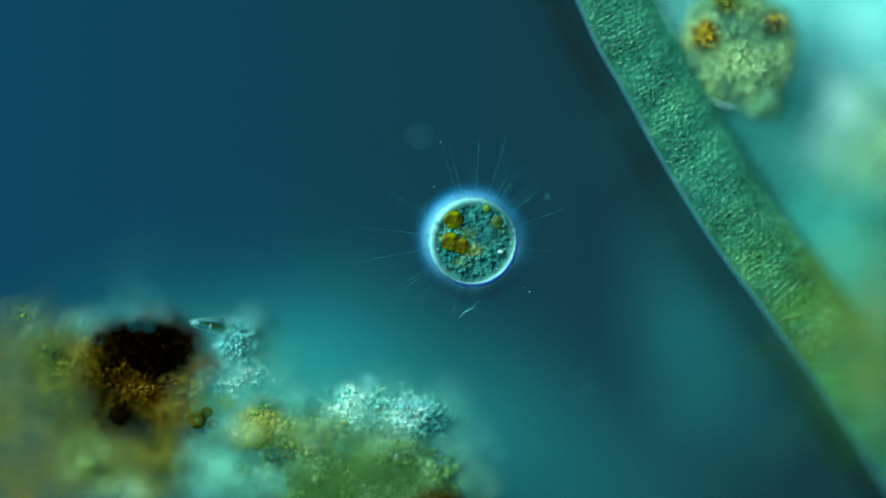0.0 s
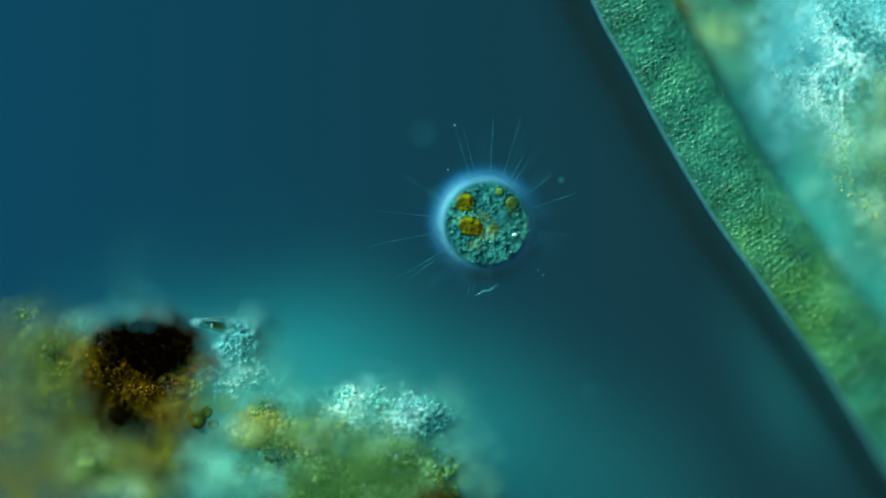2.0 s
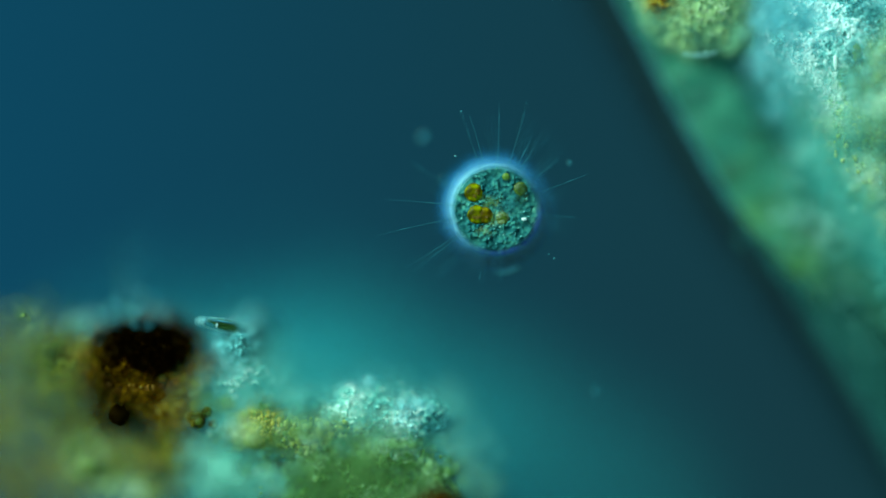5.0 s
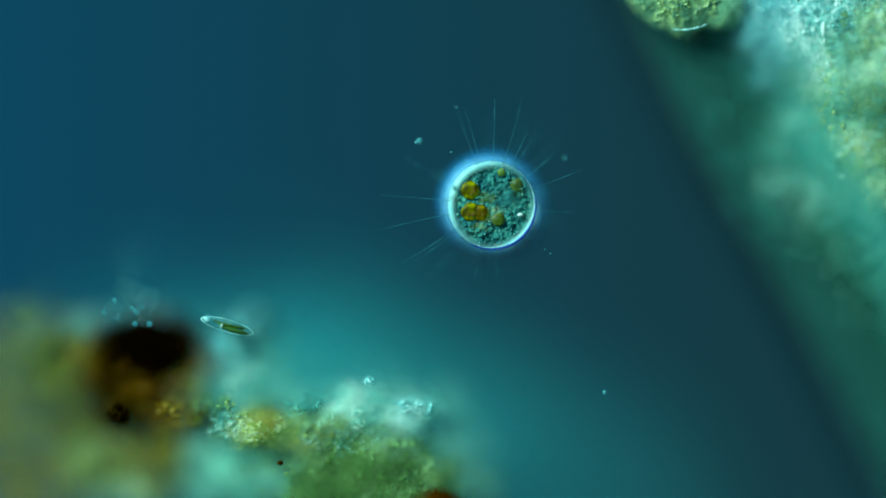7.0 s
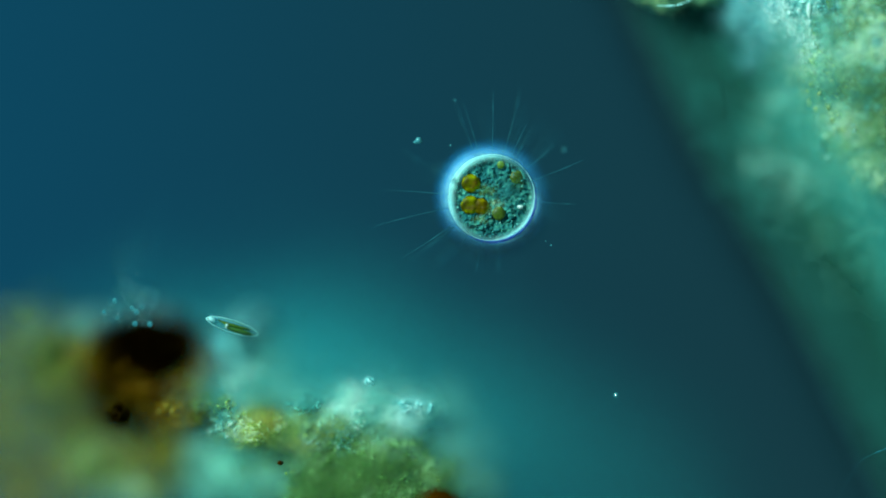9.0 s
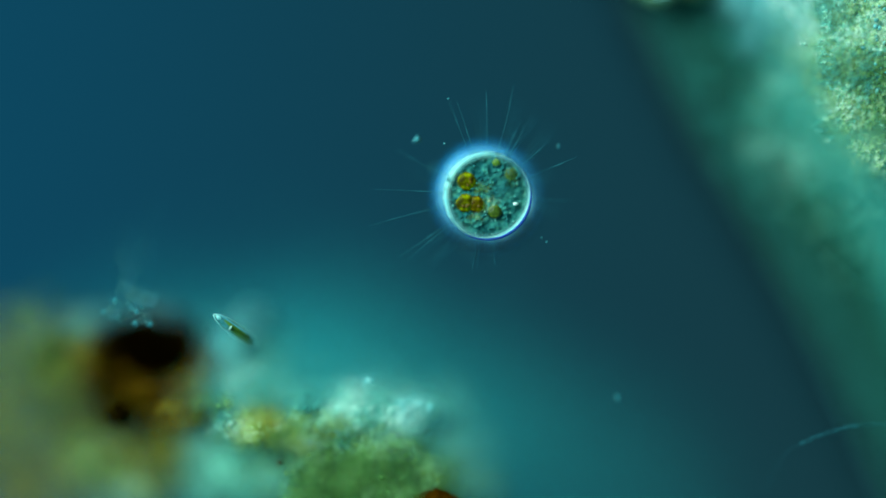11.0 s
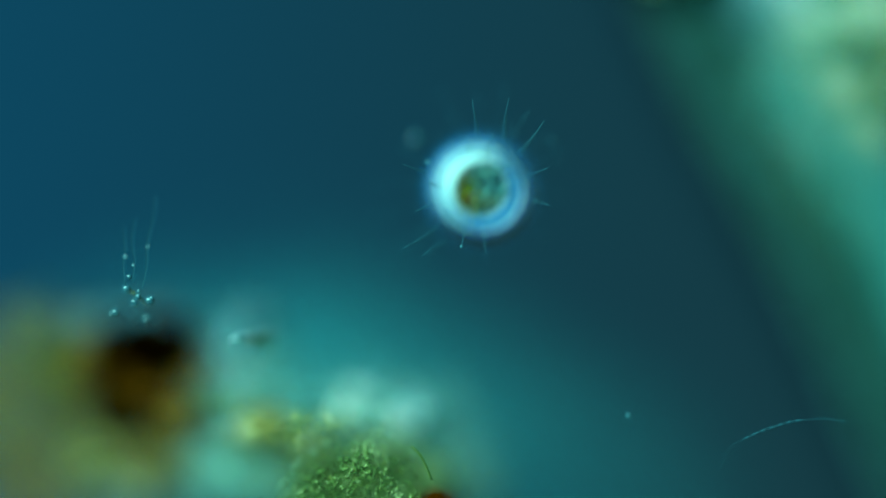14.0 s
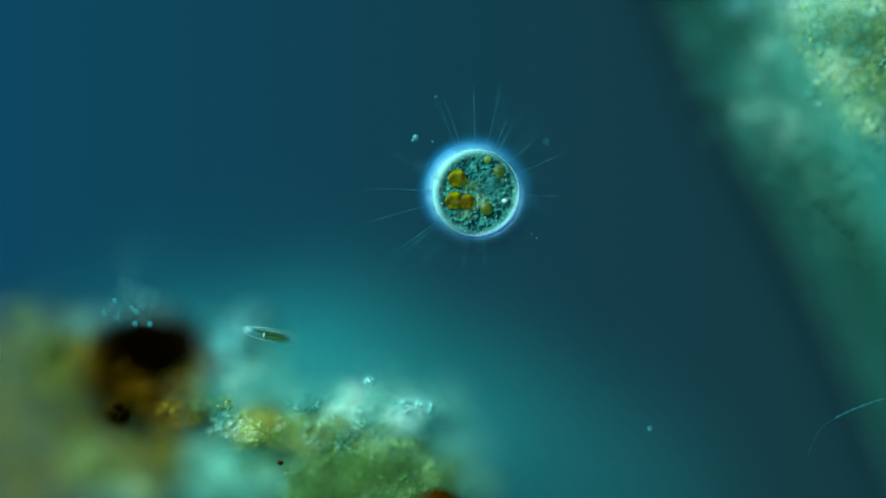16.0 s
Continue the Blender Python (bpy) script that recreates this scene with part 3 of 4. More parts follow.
def dark_cells():
    for x, y, r in ((350, 744, 15), (366, 730, 10), (378, 752, 9), (338, 738, 8)):
        ob = thing("round_alga_cell", "dark olive round algal cell in a small huddle", "algae", P(x, y, -1), "huddle of dark cells")
        part("body", lump("body", 0, 0, r, r, 0, r * 0.3, HUDDLE, 0.12, 2, 4, x), ob)
        part("spot", lump("spot", 2, 2, r * 0.5, r * 0.5, r * 0.24, r * 0.08, DARKOLIVE, 0.1, 2, 3, y), ob, "olive spot")


# ---- small things by the heap ----
def diatom():
    ob = thing("diatom", "glassy boat-shaped diatom with two yellow-green plastids", "diatom", P(400, 578, 8.5))
    t = np.linspace(-1, 1, 21)
    w = (1 - t * t) ** 0.6 * 11 + 0.6
    part("shell", tube("shell", [L(x * 48, 0) for x in t], w * PX, SILICA, 14, 0.6), ob, "clear glassy shell")
    # the shell's shine is modelled: pale outline, white tip, pale streak
    part("shell_edge", tube("shell_edge", [L(x * 48, -k * ((1 - x * x) ** 0.6 * 10.5 + 0.3)) for k, xs in ((1, t), (-1, t[::-1])) for x in xs], [0.9 * PX] * 42, RIM, 6), ob, "bright shell edge")
    part("shell_tip", lump("shell_tip", -38, -1, 6, 3.5, 1, 1.2, RIM, 0.1, 2, 3, 1.0), ob, "white tip with painted shine")
    part("shell_sheen", lump("shell_sheen", -8, -6.5, 34, 1.8, 1.5, 0.8, SHEATH, 0.1, 2, 3, 4.0), ob, "pale painted sheen along the shell")
    part("plastid", lump("plastid", 2, -4, 28, 4.5, 0, 1.6, OLIVE, 0.35, 3, 4, 3.0), ob, "yellow-green plastid")
    part("plastid", lump("plastid", 14, 4, 26, 4, 0, 1.6, GREENBODY, 0.3, 3, 4, 7.0), ob, "dark olive plastid")
    part("nucleus", lump("nucleus", -10, 2, 1.8, 5, 1, 1.2, WHITE, 0.1, 2, 3, 2.0), ob, "bright bridge")
    return ob


def cocci():
    for x, y, z, r in ((203, 532, 9, 5.5), (184, 552, 9, 4.5), (208, 562, 9, 3), (234, 545, 9, 4.5), (242, 552, 10, 5.5), (251, 543, 10, 4), (239, 573, 9, 5.5), (265, 574, 9, 6),
                       (223, 511, 20.5, 6), (245, 516, 21, 3), (264, 532, 20.5, 6.5), (237, 535, 20, 5.5), (203, 553, 20, 5), (257, 565, 18, 4), (244, 525, 23, 4), (222, 455, 25, 4), (262, 438, 26, 3), (236, 470, 24, 3), (228, 490, 23, 4), (196, 556, 20, 3), (268, 528, 22, 4)):
        q = r * (1.1 if z > 17 else 0.85)
        ob = thing("coccus", "tiny clear round bacterium above the debris", "bacterium", P(x, y, z), "loose round bacteria", data=grains("coccus", [(0, 0, 0)], [q * PX], LIGHTBEAD, 3, 0.1))
        # higher ones carry a modelled gleam and a dark crescent of shade
        if z > 17:
            part("gleam", lump("gleam", -0.22 * q, -0.3 * q, 0.42 * q, 0.3 * q, q * 0.33, 0.3, RIM, 0.1, 2, 2, x), ob, "bright painted gleam")
            part("shaded_edge", tube("shaded_edge", [L(q * 0.95 * math.cos(a), q * 0.95 * math.sin(a), 0.3) for a in np.radians(np.linspace(-40, 130, 12))], (0.1 + 0.22 * q * np.sin(np.linspace(0, math.pi, 12))) * PX, DARKEDGE, 6), ob, "dark edge painted as shade")
    c = curve_points(((226, 513, 20), (236, 519, 20.5), (246, 528, 20.5), (258, 537, 20)), 22)
    thing("bacterial_chain", "short dark beaded chain of bacteria above the debris", "bacterium", P(0, 0, 0), data=tube("bacterial_chain", [L(*p) for p in c], (1.2 + 1.0 * (np.arange(22) % 3 == 0)) * PX, DARKOLIVE, 8))
    for k in (((223, 505, 24), (218, 470, 25), (224, 440, 26), (220, 400, 27)), ((252, 510, 24), (262, 470, 25), (260, 430, 26), (274, 390, 27), (276, 350, 28)), ((235, 500, 24), (240, 460, 25), (234, 430, 26), (240, 385, 27))):
        c = curve_points(k, 14)
        thing("bacterial_thread", "faint upright bacterial thread over the debris", "bacterium", P(0, 0, 0), "upright threads",
              data=tube("bacterial_thread", [L(*p) for p in c], np.linspace(0.9, 0.5, 14) * PX, THREAD, 6))


# ---- the round cell with its rays ----
def heliozoan():
    ob = thing("sun_animalcule", "round blue-green single cell with gold vacuoles and fine rays", "protist", P(836, 427, 0))
    R = 77
    v0, f0 = ICO[5]
    part("membrane", mesh_of("membrane", v0 * np.array((R * PX, R * PX, R * PX)), f0, SKIN), ob, "clear shining skin")
    turn = np.linspace(0, 2 * math.pi, 121)
    # rim light modelled as a pale tube, thicker on two sides
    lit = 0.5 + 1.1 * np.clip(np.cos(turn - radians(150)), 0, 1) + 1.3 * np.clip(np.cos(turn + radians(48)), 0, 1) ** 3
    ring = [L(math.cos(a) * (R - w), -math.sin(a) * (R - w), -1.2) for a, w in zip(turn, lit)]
    fringe = [part("bright_rim", tube("bright_rim", ring, lit * PX, RIM, 8, 1.0), ob, "bright cyan-white painted rim light"),
            # halo painted on two opposite sides of the rim
            part("blue_halo", halo("blue_halo", R - 5, R + 32, -5, lambda a, r: (0.06 + 1.3 * lobe(a, 135, 1.6) + 1.1 * lobe(a, -45, 4)) * np.clip((R + 32 - r) / 34, 0, 1) ** 2 * np.clip((r - R + 5) / 4, 0, 1), BLUEHALO), ob, "blue halo painted round the cell"),
            part("white_glow", halo("white_glow", R - 30, R + 18, -4, lambda a, r: (0.5 * lobe(a, 145, 2.5) + 0.6 * lobe(a, -48, 6)) * np.exp(-((r - R + 1) / 10.0) ** 2), GLOW), ob, "white painted glow round the rim")]
    # shade below the cell, painted as a one-sided dark ring
    part("dark_shade", halo("dark_shade", R - 20, R + 42, 7, lambda a, r: 0.8 * lobe(a, -80, 2.0) * np.exp(-((r - R - 16) / 11.0) ** 2), SHADE), ob, "dark shade painted below the cell")
    # gleam and bright arc painted over the upper side
    cap = [part("upper_gleam", halo("upper_gleam", 30, R + 4, 5, lambda a, r: (0.05 + 1.3 * lobe(a, 140, 2.2)) * np.exp(-((r - 57) / np.where(r > 57, 15.0, 9.0)) ** 2) * np.clip((R + 4 - r) / 8, 0, 1), GLOW, 3), ob, "pale gleam painted over the upper side"),
           part("upper_halo", halo("upper_halo", 40, R - 2, 4, lambda a, r: 0.55 * lobe(a, -42, 0.8) * np.clip((r - 42) / 8, 0, 1) * np.clip((R - 2 - r) / 14, 0, 1), BLUEHALO), ob, "bluish painted halo on the upper side"),
           part("inner_arc", halo("inner_arc", 38, 56, 6, lambda a, r: 0.7 * lobe(a, -30, 3) * np.exp(-((r - 47) / 2.5) ** 2), GLOW), ob, "thin bright painted inner arc")]
    # dark blue shade drawn along the lower right rim
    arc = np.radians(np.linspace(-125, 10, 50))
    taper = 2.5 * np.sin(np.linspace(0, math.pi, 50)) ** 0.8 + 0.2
    fringe.append(part("blue_edge", tube("blue_edge", [L(math.cos(a) * (R + 1.5), -math.sin(a) * (R + 1.5), 0.3) for a in arc], taper * PX, NAVY, 8), ob, "dark blue outer edge"))
    # sheen painted inside the rim, strongest at upper left
    fringe.append(part("inner_sheen", halo("inner_sheen", R - 24, R - 1, 0.8, lambda a, r: 1.7 * lobe(a, 148, 3) * np.clip((r - R + 18) / 16, 0, 1) ** 2.4 + 1.1 * lobe(a, -45, 7) * np.clip((r - R + 13) / 11, 0, 1) ** 2.2, GLOW), ob, "white crescent of painted sheen"))
    body = []
    for p in v0:
        q = Vector(p) * (R - 2)
        d = 1 + 0.015 * noise.noise(Vector(p) * 3)
        body.append((q.x * PX * d, q.y * PX * d, (q.z * PX if q.z < 0 else q.z / R * 0.0008) - 0.0026))
    part("cytoplasm", mesh_of("cytoplasm", body, f0, CYTO), ob, "grainy blue-green cytoplasm")
    part("grainy_layer", film("grainy_layer", 0, 0, (R - 3) / 1.25, (R - 3) / 1.25, -0.7, 0.8, 1.0, CYTO, 77, 1.0, 4.0, 1.1, 0.0, 0.5, 0.1), ob)
    n = 110
    a, r = rng.uniform(0, 6.283, n), np.sqrt(rng.uniform(0, 1, n)) * (R - 6)
    z = 0.0008 * (1 - (r / R) ** 2) - 0.0005 + rng.uniform(0, 0.0006, n)
    part("granule_layer", grains("granule_layer", np.stack((r * np.cos(a) * PX, r * np.sin(a) * PX, z), 1), (rng.uniform(0, 1, n) ** 2 * 1.6 + 0.9) * PX, CYTO_DOT), ob, kind="stuff")
    part("nucleus", film("nucleus", 20, -14, 30, 26, 0.9, 0.6, 0.5, L_PLASM, 91, 1.0, 5.0, 0.2, 0.5, 0.8), ob, "smooth pale nucleus", kind="stuff")
    for x, y, rx, ry, cover in ((2, 14, 20, 16, 0.4), (44, -22, 16, 16, 0.35), (-8, -14, 24, 14, 0.3), (-20, 40, 20, 12, 0.25)):
        part("olive_patch", film("olive_patch", x, y, rx, ry, 1.0, 0.4, cover, L_LIME, int(95 + x), 1.0, 4.0, 0.3, 0.6, 1.0), ob, kind="stuff")
    cap.append(part("upper_granules", film("upper_granules", 14, -6, 38, 38, 6.0, 0.5, 0.9, CYTO_FILM, 83, 1.0, 3.8, 0.8, 0.2, 0.6, 0.1), ob, kind="stuff"))
    cap.append(part("upper_food", film("upper_food", -22, 8, 24, 34, 7.2, 0.5, 1.3, L_GOLD, 85, 1.0, 5.0, 0.5, 0.4, 0.9, 0.1), ob, "olive-gold food under the upper skin", kind="stuff"))
    food = {}
    for n, rr, m, lab in (("A", 17, GOLD, "gold round vacuole"), ("B", 17, GOLD, "gold round vacuole"), ("C", 12, DARKOLIVE, "dark olive vacuole"), ("D", 12, DARKOLIVE, "dark olive vacuole"), ("E", 14.5, AMBERFOOD, "brown-gold vacuole"), ("F", 7, OLIVE, "small olive vacuole")):
        ball = food[n] = part("vacuole", lump("vacuole", 0, 0, rr, rr, 1.9 - rr * 0.12, rr * 0.16, m, 0.05, 2.0, 4, 3.0 * rr), ob, lab)
        for k in range(3 if rr > 13 else 0):
            b = rng.uniform(0, 6.283)
            part("food_grain", lump("food_grain", math.cos(b) * rr * 0.4, math.sin(b) * rr * 0.4, rr * 0.17, rr * 0.14, 1.9 + rr * 0.03, rr * 0.03, AMBER, 0.3, 2.0, 3, rr + k), ball, "orange-brown food grain")
    part("crystal", lump("crystal", 50, 19, 5, 3, 1.2, 1.0, WHITE, 0.15, 2, 3, 1.0), ob, "bright white crystal")
    for x, y, dz in ((-196, -24, 2), (-211, 40, 1), (-164, 98, 0), (-68, 93, -3), (-36, 133, 2), (164, -57, 1), (114, -87, 3), (69, -127, 0), (12, -187, 1), (-41, -167, 2), (150, 20, -2), (60, 100, 6),
                     (-150, -90, 5), (-110, 120, 8), (5, 130, 3), (100, -140, 10), (-150, 105, 4), (75, -120, 4), (-55, -170, 4), (60, -190, 3), (-28, 130, 4)):
        d = math.hypot(x, y)
        p0 = L(x / d * (R - 3), y / d * (R - 3), 0 if dz < 5 else 3)
        p1 = L(x, y, dz)
        m = 10
        side = L(-y / d, x / d) * rng.uniform(-4, 4)
        pts = [p0 + (p1 - p0) * u + side * u * (1 - u) * 4 * 0.7 for u in np.linspace(0, 1, m)]
        rad = np.linspace(0.5, 0.2, m)
        rad[rng.integers(3, 8)] += 0.5
        part("ray", tube("ray", pts, rad * PX, THREAD, 6), ob)
    for x0, y0, x1, y1 in ((-17, -66, -20, -98), (13, -38, 28, -99), (47, -86, 61, -158), (2, -90, -4, -160), (70, -58, 120, -114), (42, -36, 70, -47), (80, -17, 120, -30), (-68, -10, -92, -20), (-90, -36, -134, -54),
                           (-80, 16, -118, 30), (-76, 56, -146, 95), (-70, 88, -112, 110), (-32, 56, -41, 96), (90, 26, 122, 38), (2, 76, 2, 116)):
        u = np.linspace(0, 1, 9)
        bend = rng.uniform(-3, 3)
        pts = [L(x0 + (x1 - x0) * k - (y1 - y0) * bend * k * (1 - k) * 0.06, y0 + (y1 - y0) * k + (x1 - x0) * bend * k * (1 - k) * 0.06, 8 + 5 * k) for k in u]
        part("ray", tube("ray", pts, np.linspace(1.1, 0.4, 9) * PX, THREAD, 6), ob)
    for x, y, z, r in ((-41, 98, 12.5, 3.2), (-90, -55, 9, 3.4), (-56, -175, 1.5, 2.4), (132, -78, 4, 3.5), (92, 82, 0, 2), (101, 90, 0, 1.8), (-68, -96, 0.5, 2)):
        part("stuck_bacterium", grains("stuck_bacterium", [L(x, y, z)], [r * PX], BEAD, 2, 0.25), ob, "tiny clear bacterium")
    return ob, food, fringe, cap


# ---- the green filament ----
EDGE = ((985, -90), (1025, 0), (1060, 80), (1110, 165), (1160, 260), (1210, 345), (1260, 425), (1300, 480), (1350, 545), (1400, 615), (1450, 680), (1510, 770), (1568, 860), (1740, 1120), (1860, 1300))


def filament():
    ob = thing("green_filament", "long green cyanobacterial filament of stacked disc cells", "filament", P(0, 0, -4))
    c = curve_points(EDGE, 182)
    d = np.gradient(c, axis=0)
    d /= np.linalg.norm(d, axis=1)[:, None]
    side = np.stack((d[:, 1], -d[:, 0]), 1)      # towards the broad side
    half, seg = 65, 14
    drop = -9 * np.clip((c[:, 1] - 420) / 450, 0, 1.6) ** 1.5
    prof = ((-1.0, 0.97), (-0.5, 1.0), (0.5, 1.0), (1.0, 0.97))
    v, f = [], []
    for u, rr in prof:
        for k in range(seg):
            a = 2 * math.pi * k / seg
            v.append((u * 4.6 * PX, math.cos(a) * rr * half * PX, math.sin(a) * rr * 0.0045))
    for i in range(3):
        for k in range(seg):
            f.append((i * seg + k, i * seg + (k + 1) % seg, (i + 1) * seg + (k + 1) % seg, (i + 1) * seg + k))
    f += [tuple(reversed(range(seg))), tuple(range(3 * seg, 4 * seg))]
    disc = [mesh_of("disc_cell", v, f, m) for m in (BLUEGREEN, MIDGREEN, MOSSGREEN)]
    moss = np.exp(-((c[:, 1] - 600) / 150) ** 2)
    mid = c + side * half
    lean = math.atan(2.6 / (2 * half * PX * 1000))      # the broad side lies deeper
    for i in range(len(c)):
        kind = int(np.clip(round(moss[i] + rng.uniform(-0.5, 0.5)), 0, 2))
        turn = math.atan2(-d[i, 1], d[i, 0])
        way = 1 if -math.sin(turn) * side[i, 0] - math.cos(turn) * side[i, 1] > 0 else -1
        part("disc_cell", disc[kind], ob, at=Matrix.Translation(L(mid[i, 0], mid[i, 1], drop[i] - 2.1)) @ Matrix.Rotation(turn, 4, "Z") @ Matrix.Rotation(-lean * way, 4, "X"))
    # the grainy outer skin: rows of granules along the cross walls
    nl, na = 1050, 76
    k = np.linspace(0, len(c) - 1, nl)
    at = lambda q: np.stack([np.interp(k, np.arange(len(c)), q[:, e]) for e in range(q.shape[1])], 1)
    cl, sl = at(c), at(side)
    low, mo = np.interp(k, np.arange(len(c)), drop), np.interp(k, np.arange(len(c)), moss)
    u = np.linspace(-0.985, 0.985, na)
    x = cl[:, :1] + sl[:, :1] * half * (1 + u)
    y = cl[:, 1:] + sl[:, 1:] * half * (1 + u)
    run = (k * 9.2)[:, None] + 0 * u                     # along the filament
    over = half * u[None] + 0 * run
    bend = run + 5.0 * soft_noise(run, over, 30, 41)
    rows = np.cos(bend / 9.2 * 2 * math.pi) * np.clip(0.45 + 0.7 * soft_noise(run, over, 40, 42), 0, 1)
    beads = np.cos((over + 7 * soft_noise(run, over, 13, 47)) / 7.5 * 2 * math.pi) * np.clip(rows, 0, 1)
    knots = 1.0 * np.clip(soft_noise(run, over, 4.6, 43), 0, 1) + 0.9 * np.clip(soft_noise(run, over * 0.9, 3.4, 46), 0, 1) + 1.1 * beads + 0.3 * soft_noise(run, over * 0.8, 11, 44) - 0.4
    wide = soft_noise(run, over * 0.5, 40, 45)
    h = low[:, None] - 1.3 * (1 + u) + 4.4 * np.sqrt(1 - u * u) + 0.12 * rows + 0.5 * knots + 0.3 * wide
    n = np.arange(nl * na).reshape(nl, na)
    f = np.stack((n[:-1, :-1], n[:-1, 1:], n[1:, 1:], n[1:, :-1]), -1).reshape(-1, 4)
    me = mesh_of("grain_skin", np.stack((x * PX, -y * PX, h * 0.001), -1).reshape(-1, 3), f, GREENSKIN)
    share = np.clip(mo[:, None] * 0.8 + 0.2 * wide + 0.1 * knots, 0, 1)
    me.attributes.new("moss_share", "FLOAT", "POINT").data.foreach_set("value", share.ravel().astype(np.float32))
    part("grain_skin", me, ob, "grainy blue-green skin")
    part("sheath", tube("sheath", [L(p[0], p[1], q + 0.5) for p, q in zip(c, drop)], [2.2 * PX] * len(c), SHEATH, 8), ob, "bright thin sheath edge")
    # shade beside the near edge, painted as a soft dark strip
    part("shade_margin", band("shade_margin", c, side, drop + 4, -110, 20, lambda q: 0.8 * np.exp(-((q + 34) / 25.0) ** 2) + 0.16 * np.exp(-((q + 70) / 30.0) ** 2), SHADE), ob, "dark margin of painted shade", kind="stuff")
    part("green_margin", band("green_margin", c, side, drop - 6, 80, 360, lambda q: np.clip((q - 80) / 60, 0, 1) * np.clip((360 - q) / 160, 0, 1), L_SEA, np.clip((c[:, 1] - 330) / 200, 0.35, 1)), ob, "soft green slime on the far side", kind="stuff")
    return ob


def shade_veil():
    """An added dark sheet under the filament, which dims it once it sinks below."""
    ob = thing("shade_veil", "thin dark green sheet added to dim the filament", "slime", P(0, 0, -13))
    c = curve_points(EDGE, 120)
    d = np.gradient(c, axis=0)
    d /= np.linalg.norm(d, axis=1)[:, None]
    side = np.stack((d[:, 1], -d[:, 0]), 1)
    part("veil_sheet", band("veil_sheet", c, side, 0 * c[:, 0], -30, 160, lambda q: 0.85 * np.clip((q + 30) / 40, 0, 1) * np.clip((160 - q) / 110, 0, 1), L_DEEP), ob)
    part("veil_margin", band("veil_margin", c, side, 0 * c[:, 0] - 1.5, -20, 60, lambda q: 0.35 * np.clip((q + 20) / 30, 0, 1) * np.clip((60 - q) / 45, 0, 1), L_DEEP), ob, "thicker margin of the dimming sheet")
    return ob


# ---- the drifting cloud of debris beyond the filament ----
def cloud():
    ob = thing("debris_cloud", "pale cyan and yellow-green drifting cloud of debris", "debris", P(0, 0, -12))
    for i, (x, y, rx, ry, z, m) in enumerate(((1400, 60, 170, 200, -45, MIST), (1520, 270, 110, 170, -50, JADEBODY), (1620, 120, 160, 240, -45, MIST), (1660, 540, 100, 150, -55, LAGOON), (1660, 400, 140, 200, -50, MIST),
                                             (1630, 430, 85, 120, -40, LIME), (1610, 500, 150, 150, -62, LAGOON), (1760, 700, 150, 170, -64, LAGOON), (1810, 850, 170, 230, -64, LAGOON))):
        part("cloud_lobe", lump("cloud_lobe", x, y, rx, ry, z, 16, m, 0.25, 2.0, 5, i * 1.7), ob)
    for k, (x, y, rx, ry, z, dome, cover, m) in enumerate(((1560, 250, 84, 130, -5, 4, 0.5, L_CYAN), (1585, 380, 90, 150, -8, 6, 0.55, L_SUNNY), (1630, 300, 90, 160, 0, 5, 0.45, L_PALE), (1610, 450, 80, 130, 4, 4, 0.28, L_SUNNY), (1420, 140, 120, 160, -30, 10, 0.6, L_CYAN),
                                                        (1570, 380, 80, 150, 4, 5, 0.4, L_PALE), (1480, 210, 90, 130, -6, 2, 0.6, L_MIST), (1550, 180, 90, 120, -7, 2, 0.6, L_MIST), (1490, 215, 100, 150, -1, 1.5, 0.7, L_FOAM), (1565, 250, 80, 130, 0, 1.5, 0.5, L_FOAM), (1405, 240, 70, 110, -10, 2, 0.45, L_MIST), (1600, 340, 70, 110, 0, 1.5, 0.5, L_SUNNY), (1405, 180, 70, 110, -16, 3, 0.3, L_MIST), (1545, 150, 90, 120, -1, 1.5, 0.5, L_CYAN), (1560, 340, 84, 110, -1, 2, 0.5, L_SUNNY), (1400, 170, 80, 90, 10, 1, 0.2, L_MIST), (1600, 600, 170, 220, 2, 2, 0.14, L_JADE), (1500, 480, 130, 220, 3, 2, 0.14, L_SEA), (1400, 420, 120, 200, -4, 2, 0.12, L_SEA), (1420, 170, 80, 110, 0, 2, 0.22, L_MIST), (1490, 330, 110, 170, 4, 2, 0.15, L_JADE), (1560, 340, 110, 180, 10, 2, 0.12, L_HAZE), (1590, 520, 110, 140, -8, 3, 0.2, L_JADE), (1580, 400, 90, 150, -10, 2, 0.3, L_HAZE), (1600, 340, 90, 160, 3, 3, 0.35, L_SUNNY), (1570, 290, 70, 110, 3, 2, 0.22, L_CYAN), (1440, 130, 140, 160, -9, 4, 0.4, L_CYAN), (1480, 480, 100, 120, -12, 5, 0.3, L_TEAL), (1620, 180, 90, 140, -8, 6, 0.5, L_CYAN), (1620, 350, 80, 140, 5, 3, 0.3, L_SUNNY))):
        part("crumb_film", film("crumb_film", x, y, rx, ry, z, dome, cover, m, 1200 + 13 * k, grain=16 if m in (L_MIST, L_HAZE, L_JADE, L_SEA) else 3.6, deep=0.1 if m in (L_MIST, L_HAZE, L_JADE, L_SEA) else 0.75, soft=1.0 if m in (L_MIST, L_HAZE, L_JADE, L_SEA, L_FOAM) else 0.5), ob, kind="stuff")
    for n, x, y, rx, ry, z0, z1, m in ((160, 1560, 260, 80, 110, -6, 4, PALE), (120, 1545, 400, 70, 90, -8, 3, LEMON), (120, 1620, 330, 80, 160, 0, 8, PALE)):
        s, r = scatter(n, x, y, rx, ry, z0, z1, 1.4, 5)
